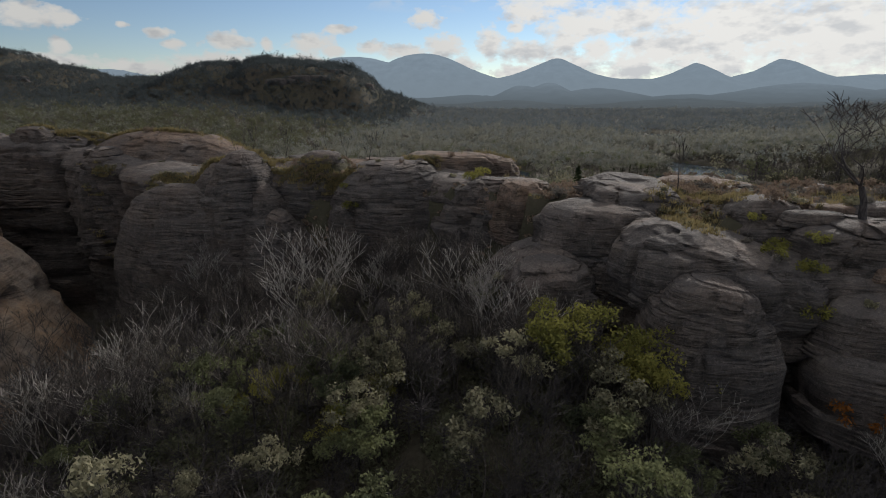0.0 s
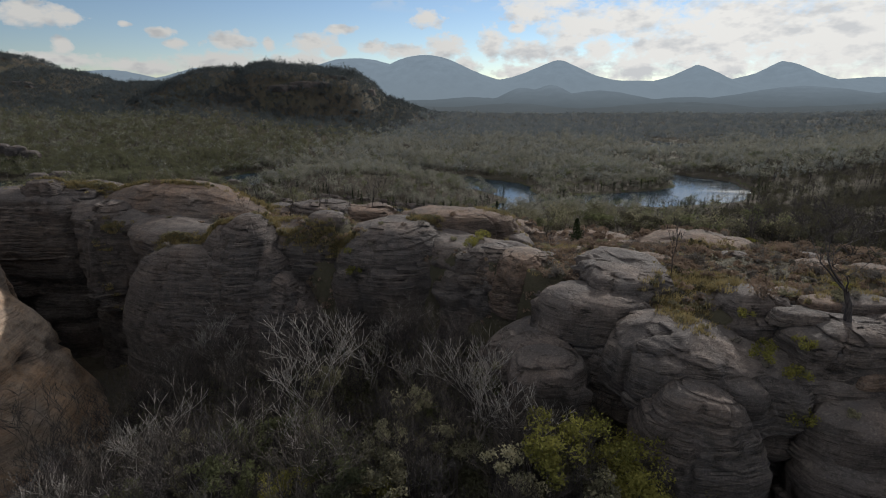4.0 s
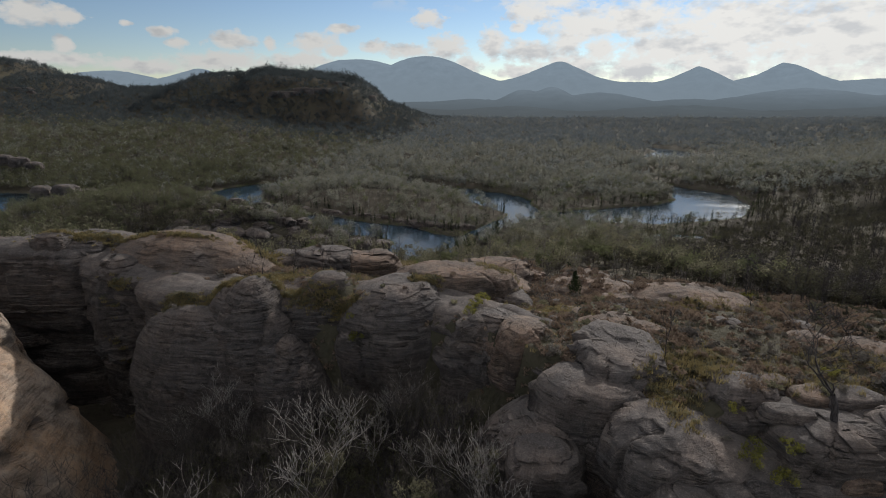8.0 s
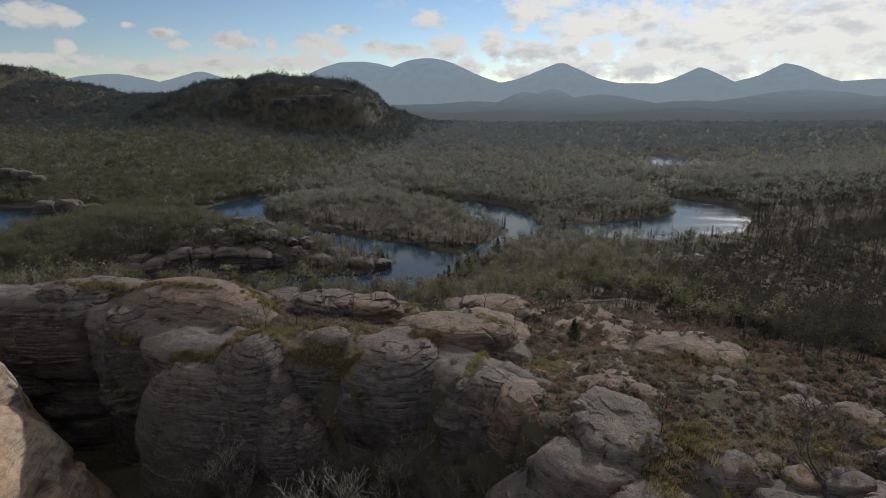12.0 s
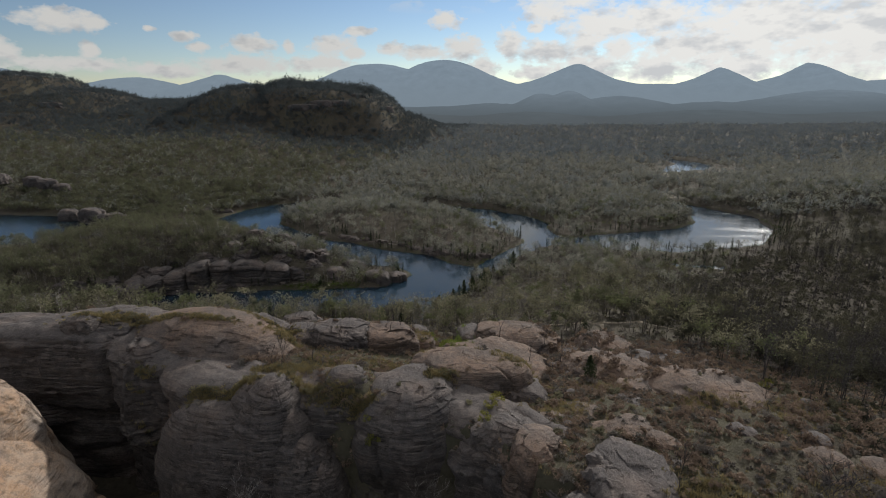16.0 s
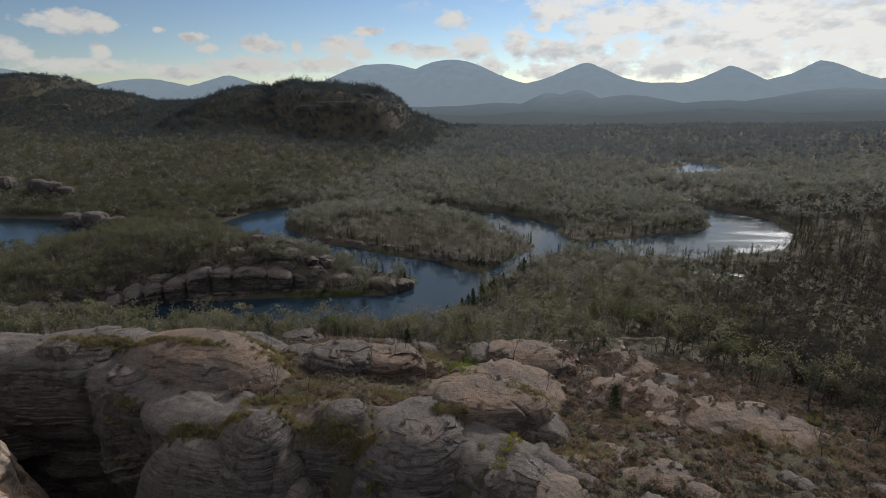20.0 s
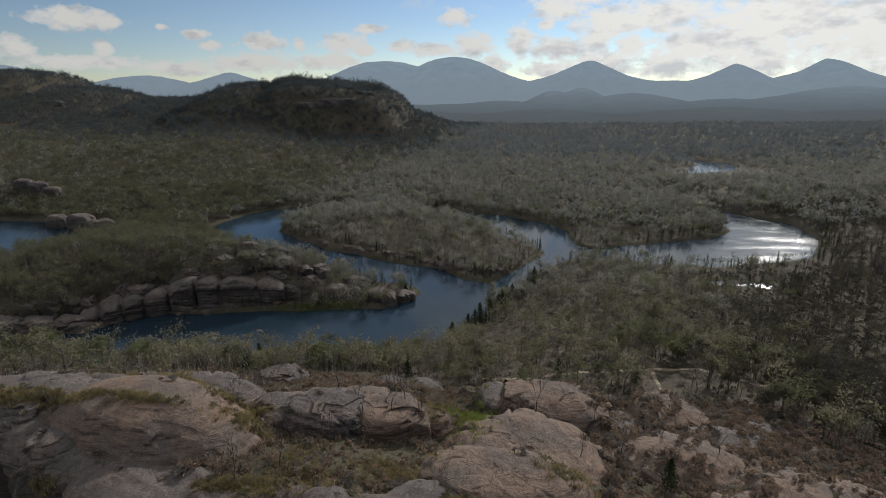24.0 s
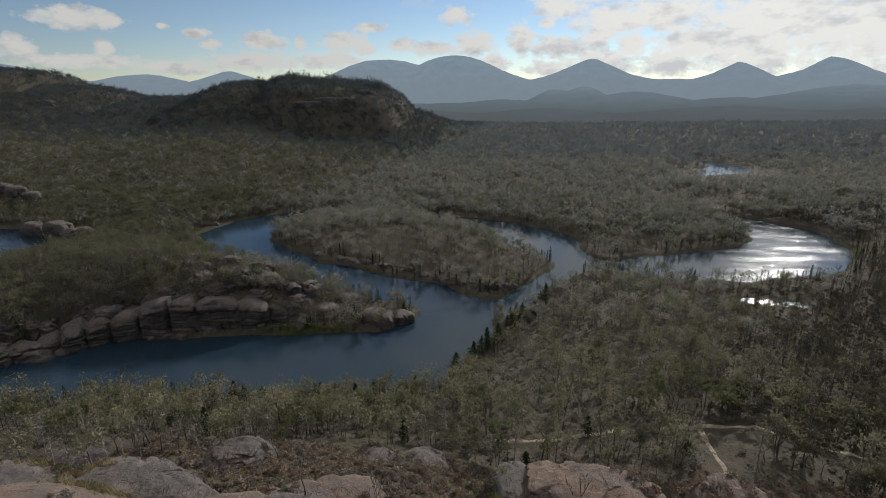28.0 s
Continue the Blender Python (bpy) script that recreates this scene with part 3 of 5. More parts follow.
def land(x, y, rough=True):
    """Height of the ground."""
    x, y = np.asarray(x, float), np.asarray(y, float)
    d = water_gap(x, y)
    south = smooth(18, -6, y - np.interp(x, *SHORE_S))
    h = 1.2 * smooth(0, 3, d) + 3.5 * smooth(4, 60, d) + 0.02 * np.clip(d - 40, 0, 400)
    # headland with cliffs over the water, and the wooded flats behind
    h = h + bump_at(x, y, -136, 292, 58, 26, 13, 4) * smooth(9, 15, d) + bump_at(x, y, -215, 300, 60, 70, 10, 2.5) * smooth(0, 14, d)
    h = h + bump_at(x, y, -70, 392, 70, 42, 5, 2.5) * smooth(0, 14, d)
    # country rising to the hills in the west
    west = smooth(-60, -420, x) * smooth(390, 800, y)
    h = h + 26 * west * smooth(0, 60, d)
    hill = np.zeros(x.shape)
    for cx, cy, rx, ry, ht, sharp in HILLS:
        hill = np.maximum(hill, bump_at(x, y, cx, cy, rx, ry, ht, sharp))
    crag = np.abs(fbm(x / 70, y / 70, 0, 57, 4))
    h = h + hill * (1 - 0.10 * crag) + 5 * crag * smooth(10, 60, hill)
    # low spurs in the east
    h = h + bump_at(x, y, 560, 330, 180, 170, 42, 2) + bump_at(x, y, 900, 900, 300, 260, 26, 2)
    swell = 5 * fbm(x / 160, y / 160, 0, 41, 3) * smooth(20, 140, d)
    h = h + swell * (1 - south)
    h = h - (h + 8) * smooth(1400, 1650, y)
    h = h * (1 - south) + (ridge(x, y) * smooth(-2, 14, d) + 0.5) * south
    if rough:
        h = h + (0.9 * fbm(x / 7, y / 7, 0, 61, 3) + 0.35 * value_noise(x / 1.7, y / 1.7, 0, 65)) * smooth(0, 8, d)
    return np.where(d < 0, -0.25 + np.maximum(d, -12) * 0.3, h)


# ---- ground and water ----
def steps(start, end, first, grow):
    out, s = [start], first
    while out[-1] < end:
        out.append(out[-1] + s)
        s *= grow
    return np.array(out)


ys = np.concatenate([np.arange(-90, 20, 5.0), np.arange(20, 160, 1.1), np.arange(160, 420, 1.7), steps(420, 4700, 2.0, 1.012)])
xr = np.concatenate([np.arange(0, 110, 1.2), np.arange(110, 240, 2.0), steps(240, 5200, 2.6, 1.022)])
xs = np.concatenate([-xr[:0:-1], xr])
gx, gy = np.meshgrid(xs, ys, indexing="ij")
gz = land(gx, gy)
ground = tagged(new("ground", mesh_from("ground", np.stack([gx, gy, gz], -1).reshape(-1, 3), grid_faces(len(xs), len(ys)), GROUND)),
                "brown and olive bushland floor falling from a sandstone ridge to a river", "ground", kind="structure")
del gx, gy, gz
wx, wy = np.meshgrid(np.linspace(-700, 700, 15), np.linspace(180, 1000, 9), indexing="ij")
river = tagged(new("water", mesh_from("water", np.stack([wx, wy, wx * 0], -1).reshape(-1, 3), grid_faces(15, 9), WATER)),
               "calm dark blue winding river with bright rippled patches", "river", kind="structure")


def ranges(name, label, mat, y0, peaks, base, nx=420):
    """A chain of far hills: peaks of (x, height, half width, sharpness)."""
    x, v = np.meshgrid(np.linspace(-5200, 5200, nx), np.linspace(0, 1, 14), indexing="ij")
    top = np.full(x.shape, base)
    for px, ph, pw, sharp in peaks:
        top = np.maximum(top, base + (ph - base) * np.exp(-np.abs((x - px) / pw) ** sharp))
    top = top + 7 * fbm(x / 260, 0.5, 0, 71, 3) + 2.5 * value_noise(x / 30, 0.5, 0, 73)
    z = top * (1 - v ** 1.6) - 4
    y = y0 - 600 * v + 90 * fbm(x / 300, v * 3, 0, 77, 3)
    ob = new(name, mesh_from(name, np.stack([x, y, z], -1).reshape(-1, 3), grid_faces(nx, 14), mat))
    return tagged(ob, label, "mountains", kind="structure")


ranges("backdrop", "mountain chain with four rounded peaks on the horizon in painted blue haze", RANGE_FAR, 4200,
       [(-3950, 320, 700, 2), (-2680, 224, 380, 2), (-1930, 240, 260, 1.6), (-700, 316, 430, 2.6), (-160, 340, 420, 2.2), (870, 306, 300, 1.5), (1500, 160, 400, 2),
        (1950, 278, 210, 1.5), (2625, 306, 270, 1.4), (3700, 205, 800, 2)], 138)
ranges("backdrop_plain", "wooded plain below the far hills in painted blue-grey haze", RANGE_LOW, 2000, [(-700, 60, 400, 2), (-1500, 120, 500, 2), (260, 34, 160, 2), (900, 42, 260, 2), (1400, 30, 200, 2), (1900, 56, 400, 2)], 18)
ranges("backdrop_low", "foothills below the mountain chain in darker painted blue haze", RANGE_MID, 2900,
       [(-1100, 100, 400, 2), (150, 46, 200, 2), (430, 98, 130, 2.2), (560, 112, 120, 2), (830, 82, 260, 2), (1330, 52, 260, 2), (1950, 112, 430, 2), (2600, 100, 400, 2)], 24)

# ---- rocks ----
def rock(label, x, y, top, a, b, h, turn=0, box=0.62, mat=None, step=0.42, rough=1.0, seed=0, tilt=(0.0, 0.0), group="sandstone outcrops", name="sandstone_outcrop", low=0.62):
    """A weathered sandstone dome or block: half widths a, b and h, its top at that height, with bulging beds and worn edges.
    box: 1 is round, 0.3 is blocky. tilt: rise per metre of its top to x and y. low: how far it is carried down."""
    mat = mat or ROCK
    nu = int(np.clip(2 * math.pi * max(a, b) / step, 24, 300))
    nv = int(np.clip(math.pi * (h + 0.5 * max(a, b)) / step / 1.6, 16, 120))
    # rings at even steps outward over the top, then down the side
    nt = nv // 2
    rho = np.concatenate([np.linspace(0.03, 1, nt), np.ones(nv - nt)])
    vv = np.concatenate([np.arcsin(rho[:nt] ** (1 / box)), 0.5 * math.pi + np.linspace(0, (low - 0.5) * math.pi, nv - nt + 1)[1:]])
    u, v = np.meshgrid(np.linspace(0, 2 * math.pi, nu, endpoint=False), vv, indexing="ij")
    power = lambda q, e: np.sign(q) * np.abs(q) ** e
    sv = np.sin(np.minimum(v, 0.5 * math.pi)) + 0.18 * np.maximum(0, v - 0.5 * math.pi)
    px, py = power(np.cos(u), 0.85) * power(sv, box), power(np.sin(u), 0.85) * power(sv, box)
    pz = np.where(v < 0.5 * math.pi, power(np.cos(np.minimum(v, 0.5 * math.pi)), 0.8 * box + 0.3), -1.1 * (v - 0.5 * math.pi))
    # an uneven outline
    cu, su = np.cos(u), np.sin(u)
    shape = 1 + 0.16 * rough * value_noise(cu * 1.1 + 9, su * 1.1, seed * 1.7, 90) + 0.06 * rough * value_noise(cu * 2.7, su * 2.7 + 5, seed * 2.3, 91)
    px, py = px * shape, py * shape
    c, s = math.cos(radians(turn)), math.sin(radians(turn))
    X, Y, Z = a * px * c - b * py * s, a * px * s + b * py * c, h * pz
    size = min(a, b, h)
    # how steep the skin is, from 0 on the flat top to 1 on the sides
    steep = np.hypot(px / a, py / b) / (np.hypot(np.hypot(px / a, py / b), np.maximum(pz, 0) / h) + 1e-9)
    wx, wy, wz = X + x, Y + y, Z + top - h
    lump = fbm(wx / (0.9 * size + 2), wy / (0.9 * size + 2), wz / (0.7 * size + 2), 100 + seed, 4)
    grow = 1 + 0.11 * rough * lump * smooth(0.02, 0.3, np.hypot(px, py))
    X, Y, Z = X * grow, Y * grow, Z + 0.05 * rough * size * fbm(wx / (0.8 * size + 1.5), wy / (0.8 * size + 1.5), 0, 120 + seed, 4)
    # pushed and pulled out of the round
    pull = 0.14 * size * rough
    k = 1.3 * size + 1.0
    X, Y = X + pull * fbm(wx / k, wy / k, wz / k, 140 + seed, 3), Y + pull * fbm(wx / k, wy / k, wz / k, 150 + seed, 3)
    # beds: each stands out more or less over a worn joint
    dip = 0.07 * math.sin(seed * 2.4)
    flow = wz + 0.8 * fbm(wx / 12, wy / 12, 0, 130 + seed, 3) + dip * wx - 0.05 * wy
    out, rise = 0.0, 0.0
    for thick, amp, sd in ((2.7, 0.62, 1), (1.05, 0.42, 2), (0.45, 0.17, 3)):
        if thick < step:
            continue
        f = flow / thick + 0.35 * value_noise(wx / 15, wy / 15, sd, 225)
        cell, q = np.floor(f), f - np.floor(f)
        r0 = hash3(cell, cell * 0, cell * 0, 200 + sd + seed)
        out = out + amp * (0.9 * r0 - 0.4 + 0.35 * q - 0.8 * smooth(0.16, 0.0, q)) * (0.7 + 0.7 * value_noise(wx / 6, wy / 6, wz / 3, 230 + sd))
        # worn steps where the beds run out over the top
        rise = rise + 0.18 * thick * (smooth(0.34, 0.66, q) - q) * (0.7 + 0.7 * value_noise(wx / 7, wy / 7, 0, 240 + sd))
    # patches broken into blocks
    apart = smooth(-0.05, 0.30, value_noise(wx / 8, wy / 8, wz / 6, 245 + seed))
    block = hash3(np.floor(wx / 2.6 + 0.9 * value_noise(wx / 5, wy / 5, 0, 246)), np.floor(wy / 2.6 + 0.9 * value_noise(wx / 5, wy / 5, 3, 247)), np.floor(flow / 1.5), 248 + seed)
    out, rise = out + 1.1 * (block - 0.55) * apart, rise + 0.40 * (block - 0.5) * apart * smooth(0.0, 0.1, np.hypot(px, py))
    out = out * rough * min(1.0, size / 3.5) * smooth(0.15, 0.65, steep) + 0.12 * rough * (0.5 - np.abs(fbm(wx / 2.4, wy / 2.4, wz / 1.3, 260 + seed, 4)) * 2) * min(1.0, size / 3)
    length = np.hypot(X, Y) + 1e-6
    X, Y = X + out * X / length * np.clip(length, 0, 1), Y + out * Y / length * np.clip(length, 0, 1)
    Z = Z + rise * min(1.0, rough) ** 2 * min(1.0, size / 4) * smooth(0.0, 0.08, steep) + 0.09 * rough * (0.4 - np.abs(fbm(wx / 3.0, wy / 3.0, 0, 290 + seed, 4)) * 1.6) * min(1.0, size / 3) + (tilt[0] * X + tilt[1] * Y) * smooth(-h, h, Z)
    # vertical cracks
    ang = np.arctan2(Y, X)
    crack = np.abs(value_noise(np.cos(ang) * 1.1 + seed, np.sin(ang) * 1.1, Z / 18, 310 + seed))
    dent = 1 - 0.10 * rough * smooth(0.05, 0.0, crack) * smooth(0.2, 0.6, steep)
    X, Y = X * dent, Y * dent
    P = np.stack([X, Y, Z - h], -1)
    P = np.concatenate([P.reshape(-1, 3), P[:, 0].mean(0, keepdims=True)])
    faces = grid_faces(nu, nv, True)
    i = np.arange(nu)
    lid = np.stack([np.full(nu, nu * nv), ((i + 1) % nu) * nv, i * nv], -1)[:, ::-1]
    ob = new(name, mesh_from(name, P, np.concatenate([faces[:, [0, 3, 2]], faces[:, [0, 2, 1]], lid]), mat))
    ob.location = (x, y, top)
    return tagged(ob, label, "rock", group)


def cliff(name, label, line, crest, foot, mat, seed, step=0.42, reach=7.0, bulge=2.2, cell_w=17.0, split=1.6, beds=1.0, domed=0.0, drift=0.8, under=1.0):
    """A cliff along a line in plan (from left to right as seen from its front): from a flat crest over a rounded rim,
    down a bulging face with clefts and an undercut, to its foot. crest and foot: (position along x, height) tables."""
    pts = np.array(line, float)
    seg = np.hypot(*np.diff(pts, axis=0).T)
    run = np.concatenate([[0], np.cumsum(seg)])
    nu = int(run[-1] / step)
    s = np.linspace(0, run[-1], nu)
    cx, cy = np.interp(s, run, pts[:, 0]), np.interp(s, run, pts[:, 1])
    k = max(3, int(5 / step))
    ker = np.ones(k) / k
    pad = lambda q: np.convolve(np.pad(q, (k, k), mode="edge"), ker, "same")[k:-k]
    cx, cy = pad(cx), pad(cy)
    tx, ty = np.gradient(cx), np.gradient(cy)
    ln = np.hypot(tx, ty)
    nx_, ny_ = ty / ln, -tx / ln                       # towards the open side
    top, low = np.interp(cx, *crest), np.interp(cx, *foot)
    nv = int((reach + 26) / step)
    S, V = np.meshgrid(s, np.linspace(0, 1, nv), indexing="ij")
    T, L = top[:, None] + 0 * V, low[:, None] + 0 * V
    flat = reach / (reach + 24)
    q = np.clip((V - flat) / (1 - flat), 0, 1)
    back = -reach * np.clip(1 - V / flat, 0, 1)        # behind the rim
    T = T + 1.6 * fbm(S / 13, back / 6, 0, 400 + seed, 3)
    turn = np.clip(q / 0.2, 0, 1) * 0.5 * math.pi
    Z = np.where(q < 0.2, T - 3.6 * (1 - np.cos(turn)), (T - 3.6) - (T - 3.6 - L) * (q - 0.2) / 0.8)
    Z = np.where(V < flat, T + 0.10 * back, Z)
    # blocks along the cliff with clefts between them
    w = S / cell_w + drift * value_noise(S / 30, 0, 0, 410 + seed)
    cell, f = np.floor(w), w - np.floor(w)
    r0 = hash3(cell, cell * 0, cell * 0, 420 + seed)
    Z = Z + domed * ((r0 - 0.6) * 4 - 2.6 * np.abs(2 * f - 1) ** 3) * smooth(1.0, 0.3, q)
    block = (1 - np.abs(2 * f - 1) ** 3.5) * (0.35 + 0.65 * r0)
    cleft = smooth(0.07, 0.0, np.minimum(f, 1 - f))
    face = np.interp(q, [0, 0.2, 0.34, 0.46, 0.53, 0.60, 0.78, 1.0], [0.0, 0.4, 1.3, 1.0, -0.6, -1.1, -0.4, 1.2]) - 3.4 * (1 - np.sin(turn))
    face = np.where(q > 0.2, face * under, face)
    O = back + face * np.interp(r0, [0, 1], [0.6, 1.3]) + bulge * block * smooth(0, 0.2, q) - split * cleft * smooth(0.02, 0.2, q)
    O = O + 1.7 * fbm(S / 9, Z / 7, 0, 430 + seed, 4) * smooth(0.0, 0.12, q)
    flow = Z + 0.9 * fbm(S / 16, 0, 0, 440 + seed, 3) + 0.05 * S
    for thick, amp, sd in ((3.3, 1.25, 1), (1.2, 0.48, 2), (0.48, 0.16, 3)):
        g = flow / thick
        ce, h = np.floor(g), g - np.floor(g)
        O = O + beds * amp * ((1 - np.abs(2 * h - 1) ** 4) * (0.25 + 0.75 * hash3(ce, cell * 0, ce * 0, 450 + sd + seed)) - 0.5) * smooth(0.03, 0.2, q)
    O = O + 0.18 * (0.5 - 2 * np.abs(fbm(S / 2.6, Z / 1.4, 0, 470 + seed, 4)))
    Z = Z + 0.3 * fbm(S / 2.6, O / 2.6, 0, 480 + seed, 3)
    X, Y = cx[:, None] + nx_[:, None] * O, cy[:, None] + ny_[:, None] * O
    ob = new(name, mesh_from(name, np.stack([X, Y, Z], -1).reshape(-1, 3), grid_faces(nu, nv)[:, ::-1], mat))
    return tagged(ob, label, "cliff", "sandstone cliffs")


cliff("sandstone_cliff", "long grey sandstone cliff with bulging blocks above a gully",
      [(-140, 104), (-100, 103), (-76, 102), (-66, 99), (-58, 94), (-50, 90), (-40, 87), (-28, 86), (-16, 85), (-4, 84), (4, 79), (12, 72), (16, 65)],
      ([-140, -80, -62, -50, -36, -22, -10, 4, 16], [55.5, 55.5, 52, 50.6, 52.5, 51.5, 52.5, 51.0, 50.0]),
      ([-140, -60, -38, -20, 10], [12, 18, 25, 31, 33]), ROCK, 3, bulge=1.3, split=1.2, beds=0.6, cell_w=24.0, under=0.35)
cliff("sandstone_cliff", "stepped grey sandstone cliff with dark clefts below a heath ridge",
      [(13, 61), (18, 54.5), (26, 50), (34, 47.5), (46, 45.5), (60, 43), (80, 41), (105, 36)],
      ([12, 26, 40, 60, 100], [48.6, 48.6, 49.5, 50, 47]),
      ([12, 40, 100], [31, 26, 22]), ROCK, 9, bulge=1.6)
for n, (x, y, top, a, b, h, turn, box, kind_of, tilt) in enumerate(RIDGE_ROCKS):
    near = y < 95
    rock("pinkish weathered sandstone slab on the ridge" if kind_of else "grey layered sandstone outcrop with worn bedding lines",
         x, y, top, a, b, h, turn, box * (0.9 if y > 110 or x > 8 else 1.0), ROCK_PINK if kind_of else ROCK, 0.32 if near else 0.4, seed=n, tilt=tilt, rough=0.6 if a > 22 else 0.55 if -66 < x < -24 and y < 96 else 0.75 if -24 < x < 4 and y < 96 else 0.85 if y < 48 else 1.3 if (x > 8 and y < 72) or (x > 0 and y > 105) else 1.2)
rock("tan and orange sandstone cliff with broken ledges beside the gully", -101, 64.0, 61.0, 37, 42, 51, 78, 0.95, ROCK_TAN, 0.40, 1.2, 77, (-0.08, -0.02), name="sandstone_cliff")
rock("tan sandstone shoulder behind the broken tan cliff", -97, 77.0, 60.0, 27, 20, 50, 0, 0.85, ROCK_TAN, 0.42, 1.2, 79, (0.0, 0.0), name="sandstone_cliff")

# the headland's cliffs over the water, and ledges round the other shores
dice_r = random.Random(5)
cliff("river_cliff", "rounded grey sandstone cliff standing in the river", [(-184, 243), (-162, 255), (-146, 262), (-128, 266), (-108, 270), (-96, 274), (-84, 281), (-78, 292)],
      ([-184, -165, -150, -136, -112, -96, -78], [5, 11, 14, 17, 16.5, 13, 2]), ([-222, -70], [-1.5, -1.5]), ROCK, 24, 0.5, 12.0, 3.4, 11.0, 2.2, 1.0, 0.75, 1.1, 0.2)
for n, (x, y, top, a, b) in enumerate([(-187, 243, 6, 10, 7), (-175, 255, 9.5, 9, 7), (-165, 263, 13.5, 9, 8), (-152, 267, 11.5, 10, 8), (-145, 277, 17.5, 12, 9), (-131, 273, 13.5, 8, 8),
                                       (-123, 281, 18.0, 11, 10), (-112, 276, 12.0, 7, 7), (-104, 281, 15.5, 9, 8), (-95, 279, 9.5, 7, 6), (-88, 284, 12.0, 7, 7)]):
    rock("rounded grey sandstone buttress standing in the river", x, y, top, a, b, top + 3, dice_r.uniform(-25, 25), 0.8, ROCK, 0.45, 1.6, 610 + n, group="river buttresses", name="river_buttress", low=0.56)
for n, (x, y, top, a, b) in enumerate([(-48, 281, 6, 9, 6), (-66, 296, 7, 7, 5), (-74, 284, 7, 6, 5), (-38, 283, 4.5, 6, 5),
                                       (-46, 352, 3.2, 7, 4), (-22, 336, 3.6, 8, 4), (0, 328, 4.0, 8, 5), (14, 326, 3.4, 5, 4), (-74, 362, 2.6, 8, 3), (-100, 374, 2.4, 7, 3), (-12, 344, 5.0, 6, 4),
                                       (-292, 408, 9, 11, 7), (-312, 414, 12, 13, 7), (-270, 412, 6, 9, 6), (-338, 422, 9, 11, 7), (-232, 444, 5, 8, 5), (-214, 448, 4, 7, 4),
                                       (-403, 484, 25, 9, 6), (-426, 492, 26, 10, 6), (-388, 480, 21, 7, 5), (-468, 500, 27, 10, 7),
                                       (26, 286, 2.6, 5, 4), (18, 266, 3.0, 5, 4), (30, 276, 4.5, 6, 4)]):
    rock("low weathered sandstone ledge by the river", x, y, top, a, b, max(3.0, 0.7 * a), dice_r.uniform(-25, 25), 0.6, ROCK, 0.6, 1.4, 640 + n, group="river ledges", name="river_ledge")
for n, (x, y, up, a, b) in enumerate([(-285, 935, 2, 30, 9), (-250, 945, 3, 24, 9), (-222, 950, 3, 22, 9), (-200, 990, 5, 18, 10), (-150, 1012, 3, 18, 9), (-640, 962, 2, 32, 9), (-760, 945, 3, 32, 10),
                                      (-905, 955, 4, 30, 10), (-520, 700, 1.5, 18, 6), (-480, 640, 1.5, 16, 6)]):
    rock("grey cliff band on a wooded hillside", x, y, float(land(x, y)) + up, a, b, 9, dice_r.uniform(-12, 12), 0.5, ROCK, 2.0, 1.3, 690 + n, group="hillside cliffs", name="hill_cliff")
# an uneven upper tier on the headland, blocks fallen to its foot, and its low western end
for n, (x, y, top, a, b) in enumerate([(-119, 291, 22.5, 9, 7), (-104, 291, 20.0, 7, 6), (-134, 287, 20.5, 8, 6), (-151, 285, 17.0, 9, 6), (-95, 289, 16.0, 6, 5), (-164, 275, 16.0, 8, 6),
                                       (-178, 266, 12.0, 8, 6), (-141, 296, 23.0, 7, 5), (-85, 293, 14.5, 6, 5), (-111, 299, 23.0, 6, 5), (-192, 256, 10.0, 9, 6), (-127, 301, 24.5, 8, 5)]):
    rock("broken grey sandstone knob on top of the river cliff", x + dice_r.uniform(-1.5, 1.5), y, top, a, b, 9, dice_r.uniform(-40, 40), 0.62, ROCK, 0.5, 2.2, 860 + n, (dice_r.uniform(-0.15, 0.15), dice_r.uniform(-0.1, 0.1)), "river buttresses", "cliff_knob")
for n, (x, y, top, a, b) in enumerate([(-199, 238, 6.5, 10, 7), (-213, 234, 8.0, 11, 8), (-228, 231, 9.0, 12, 8), (-206, 247, 10.0, 10, 7)]):
    rock("low dark sandstone bluff at the western end of the headland", x, y, top, a, b, top + 3, dice_r.uniform(-25, 25), 0.7, ROCK, 0.5, 1.8, 880 + n, group="river buttresses", name="river_bluff", low=0.56)
for n in range(20):
    x = dice_r.uniform(-190, -84)
    y = float(np.interp(x, [-190, -165, -131, -100, -84], [236, 254, 263, 272, 277])) + dice_r.uniform(-2, 2)
    a = dice_r.uniform(1.4, 3.6)
    rock("fallen sandstone block at the foot of the river cliff", x, y, dice_r.uniform(0.8, 3.0), a, a * dice_r.uniform(0.6, 0.9), 3.0, dice_r.uniform(0, 90), 0.5, ROCK, 0.5, 1.6, 890 + n, (dice_r.uniform(-0.2, 0.2), dice_r.uniform(-0.2, 0.2)), "fallen blocks", "fallen_block")
# ledges along the islet's southern shore
for n in range(22):
    x = -104 + 5.6 * n + dice_r.uniform(-2, 2)
    y = float(np.interp(x, [-104, -74, -46, -22, 0, 20], [374, 361, 349, 334, 325, 322])) + dice_r.uniform(-2, 1)
    a = dice_r.uniform(3.0, 6.0)
    rock("pale sandstone ledge along the wooded islet's shore", x, y, dice_r.uniform(1.6, 4.2), a, a * 0.6, 4.0, dice_r.uniform(-40, 5), 0.5, ROCK, 0.6, 1.6, 920 + n, group="river ledges", name="shore_ledge")
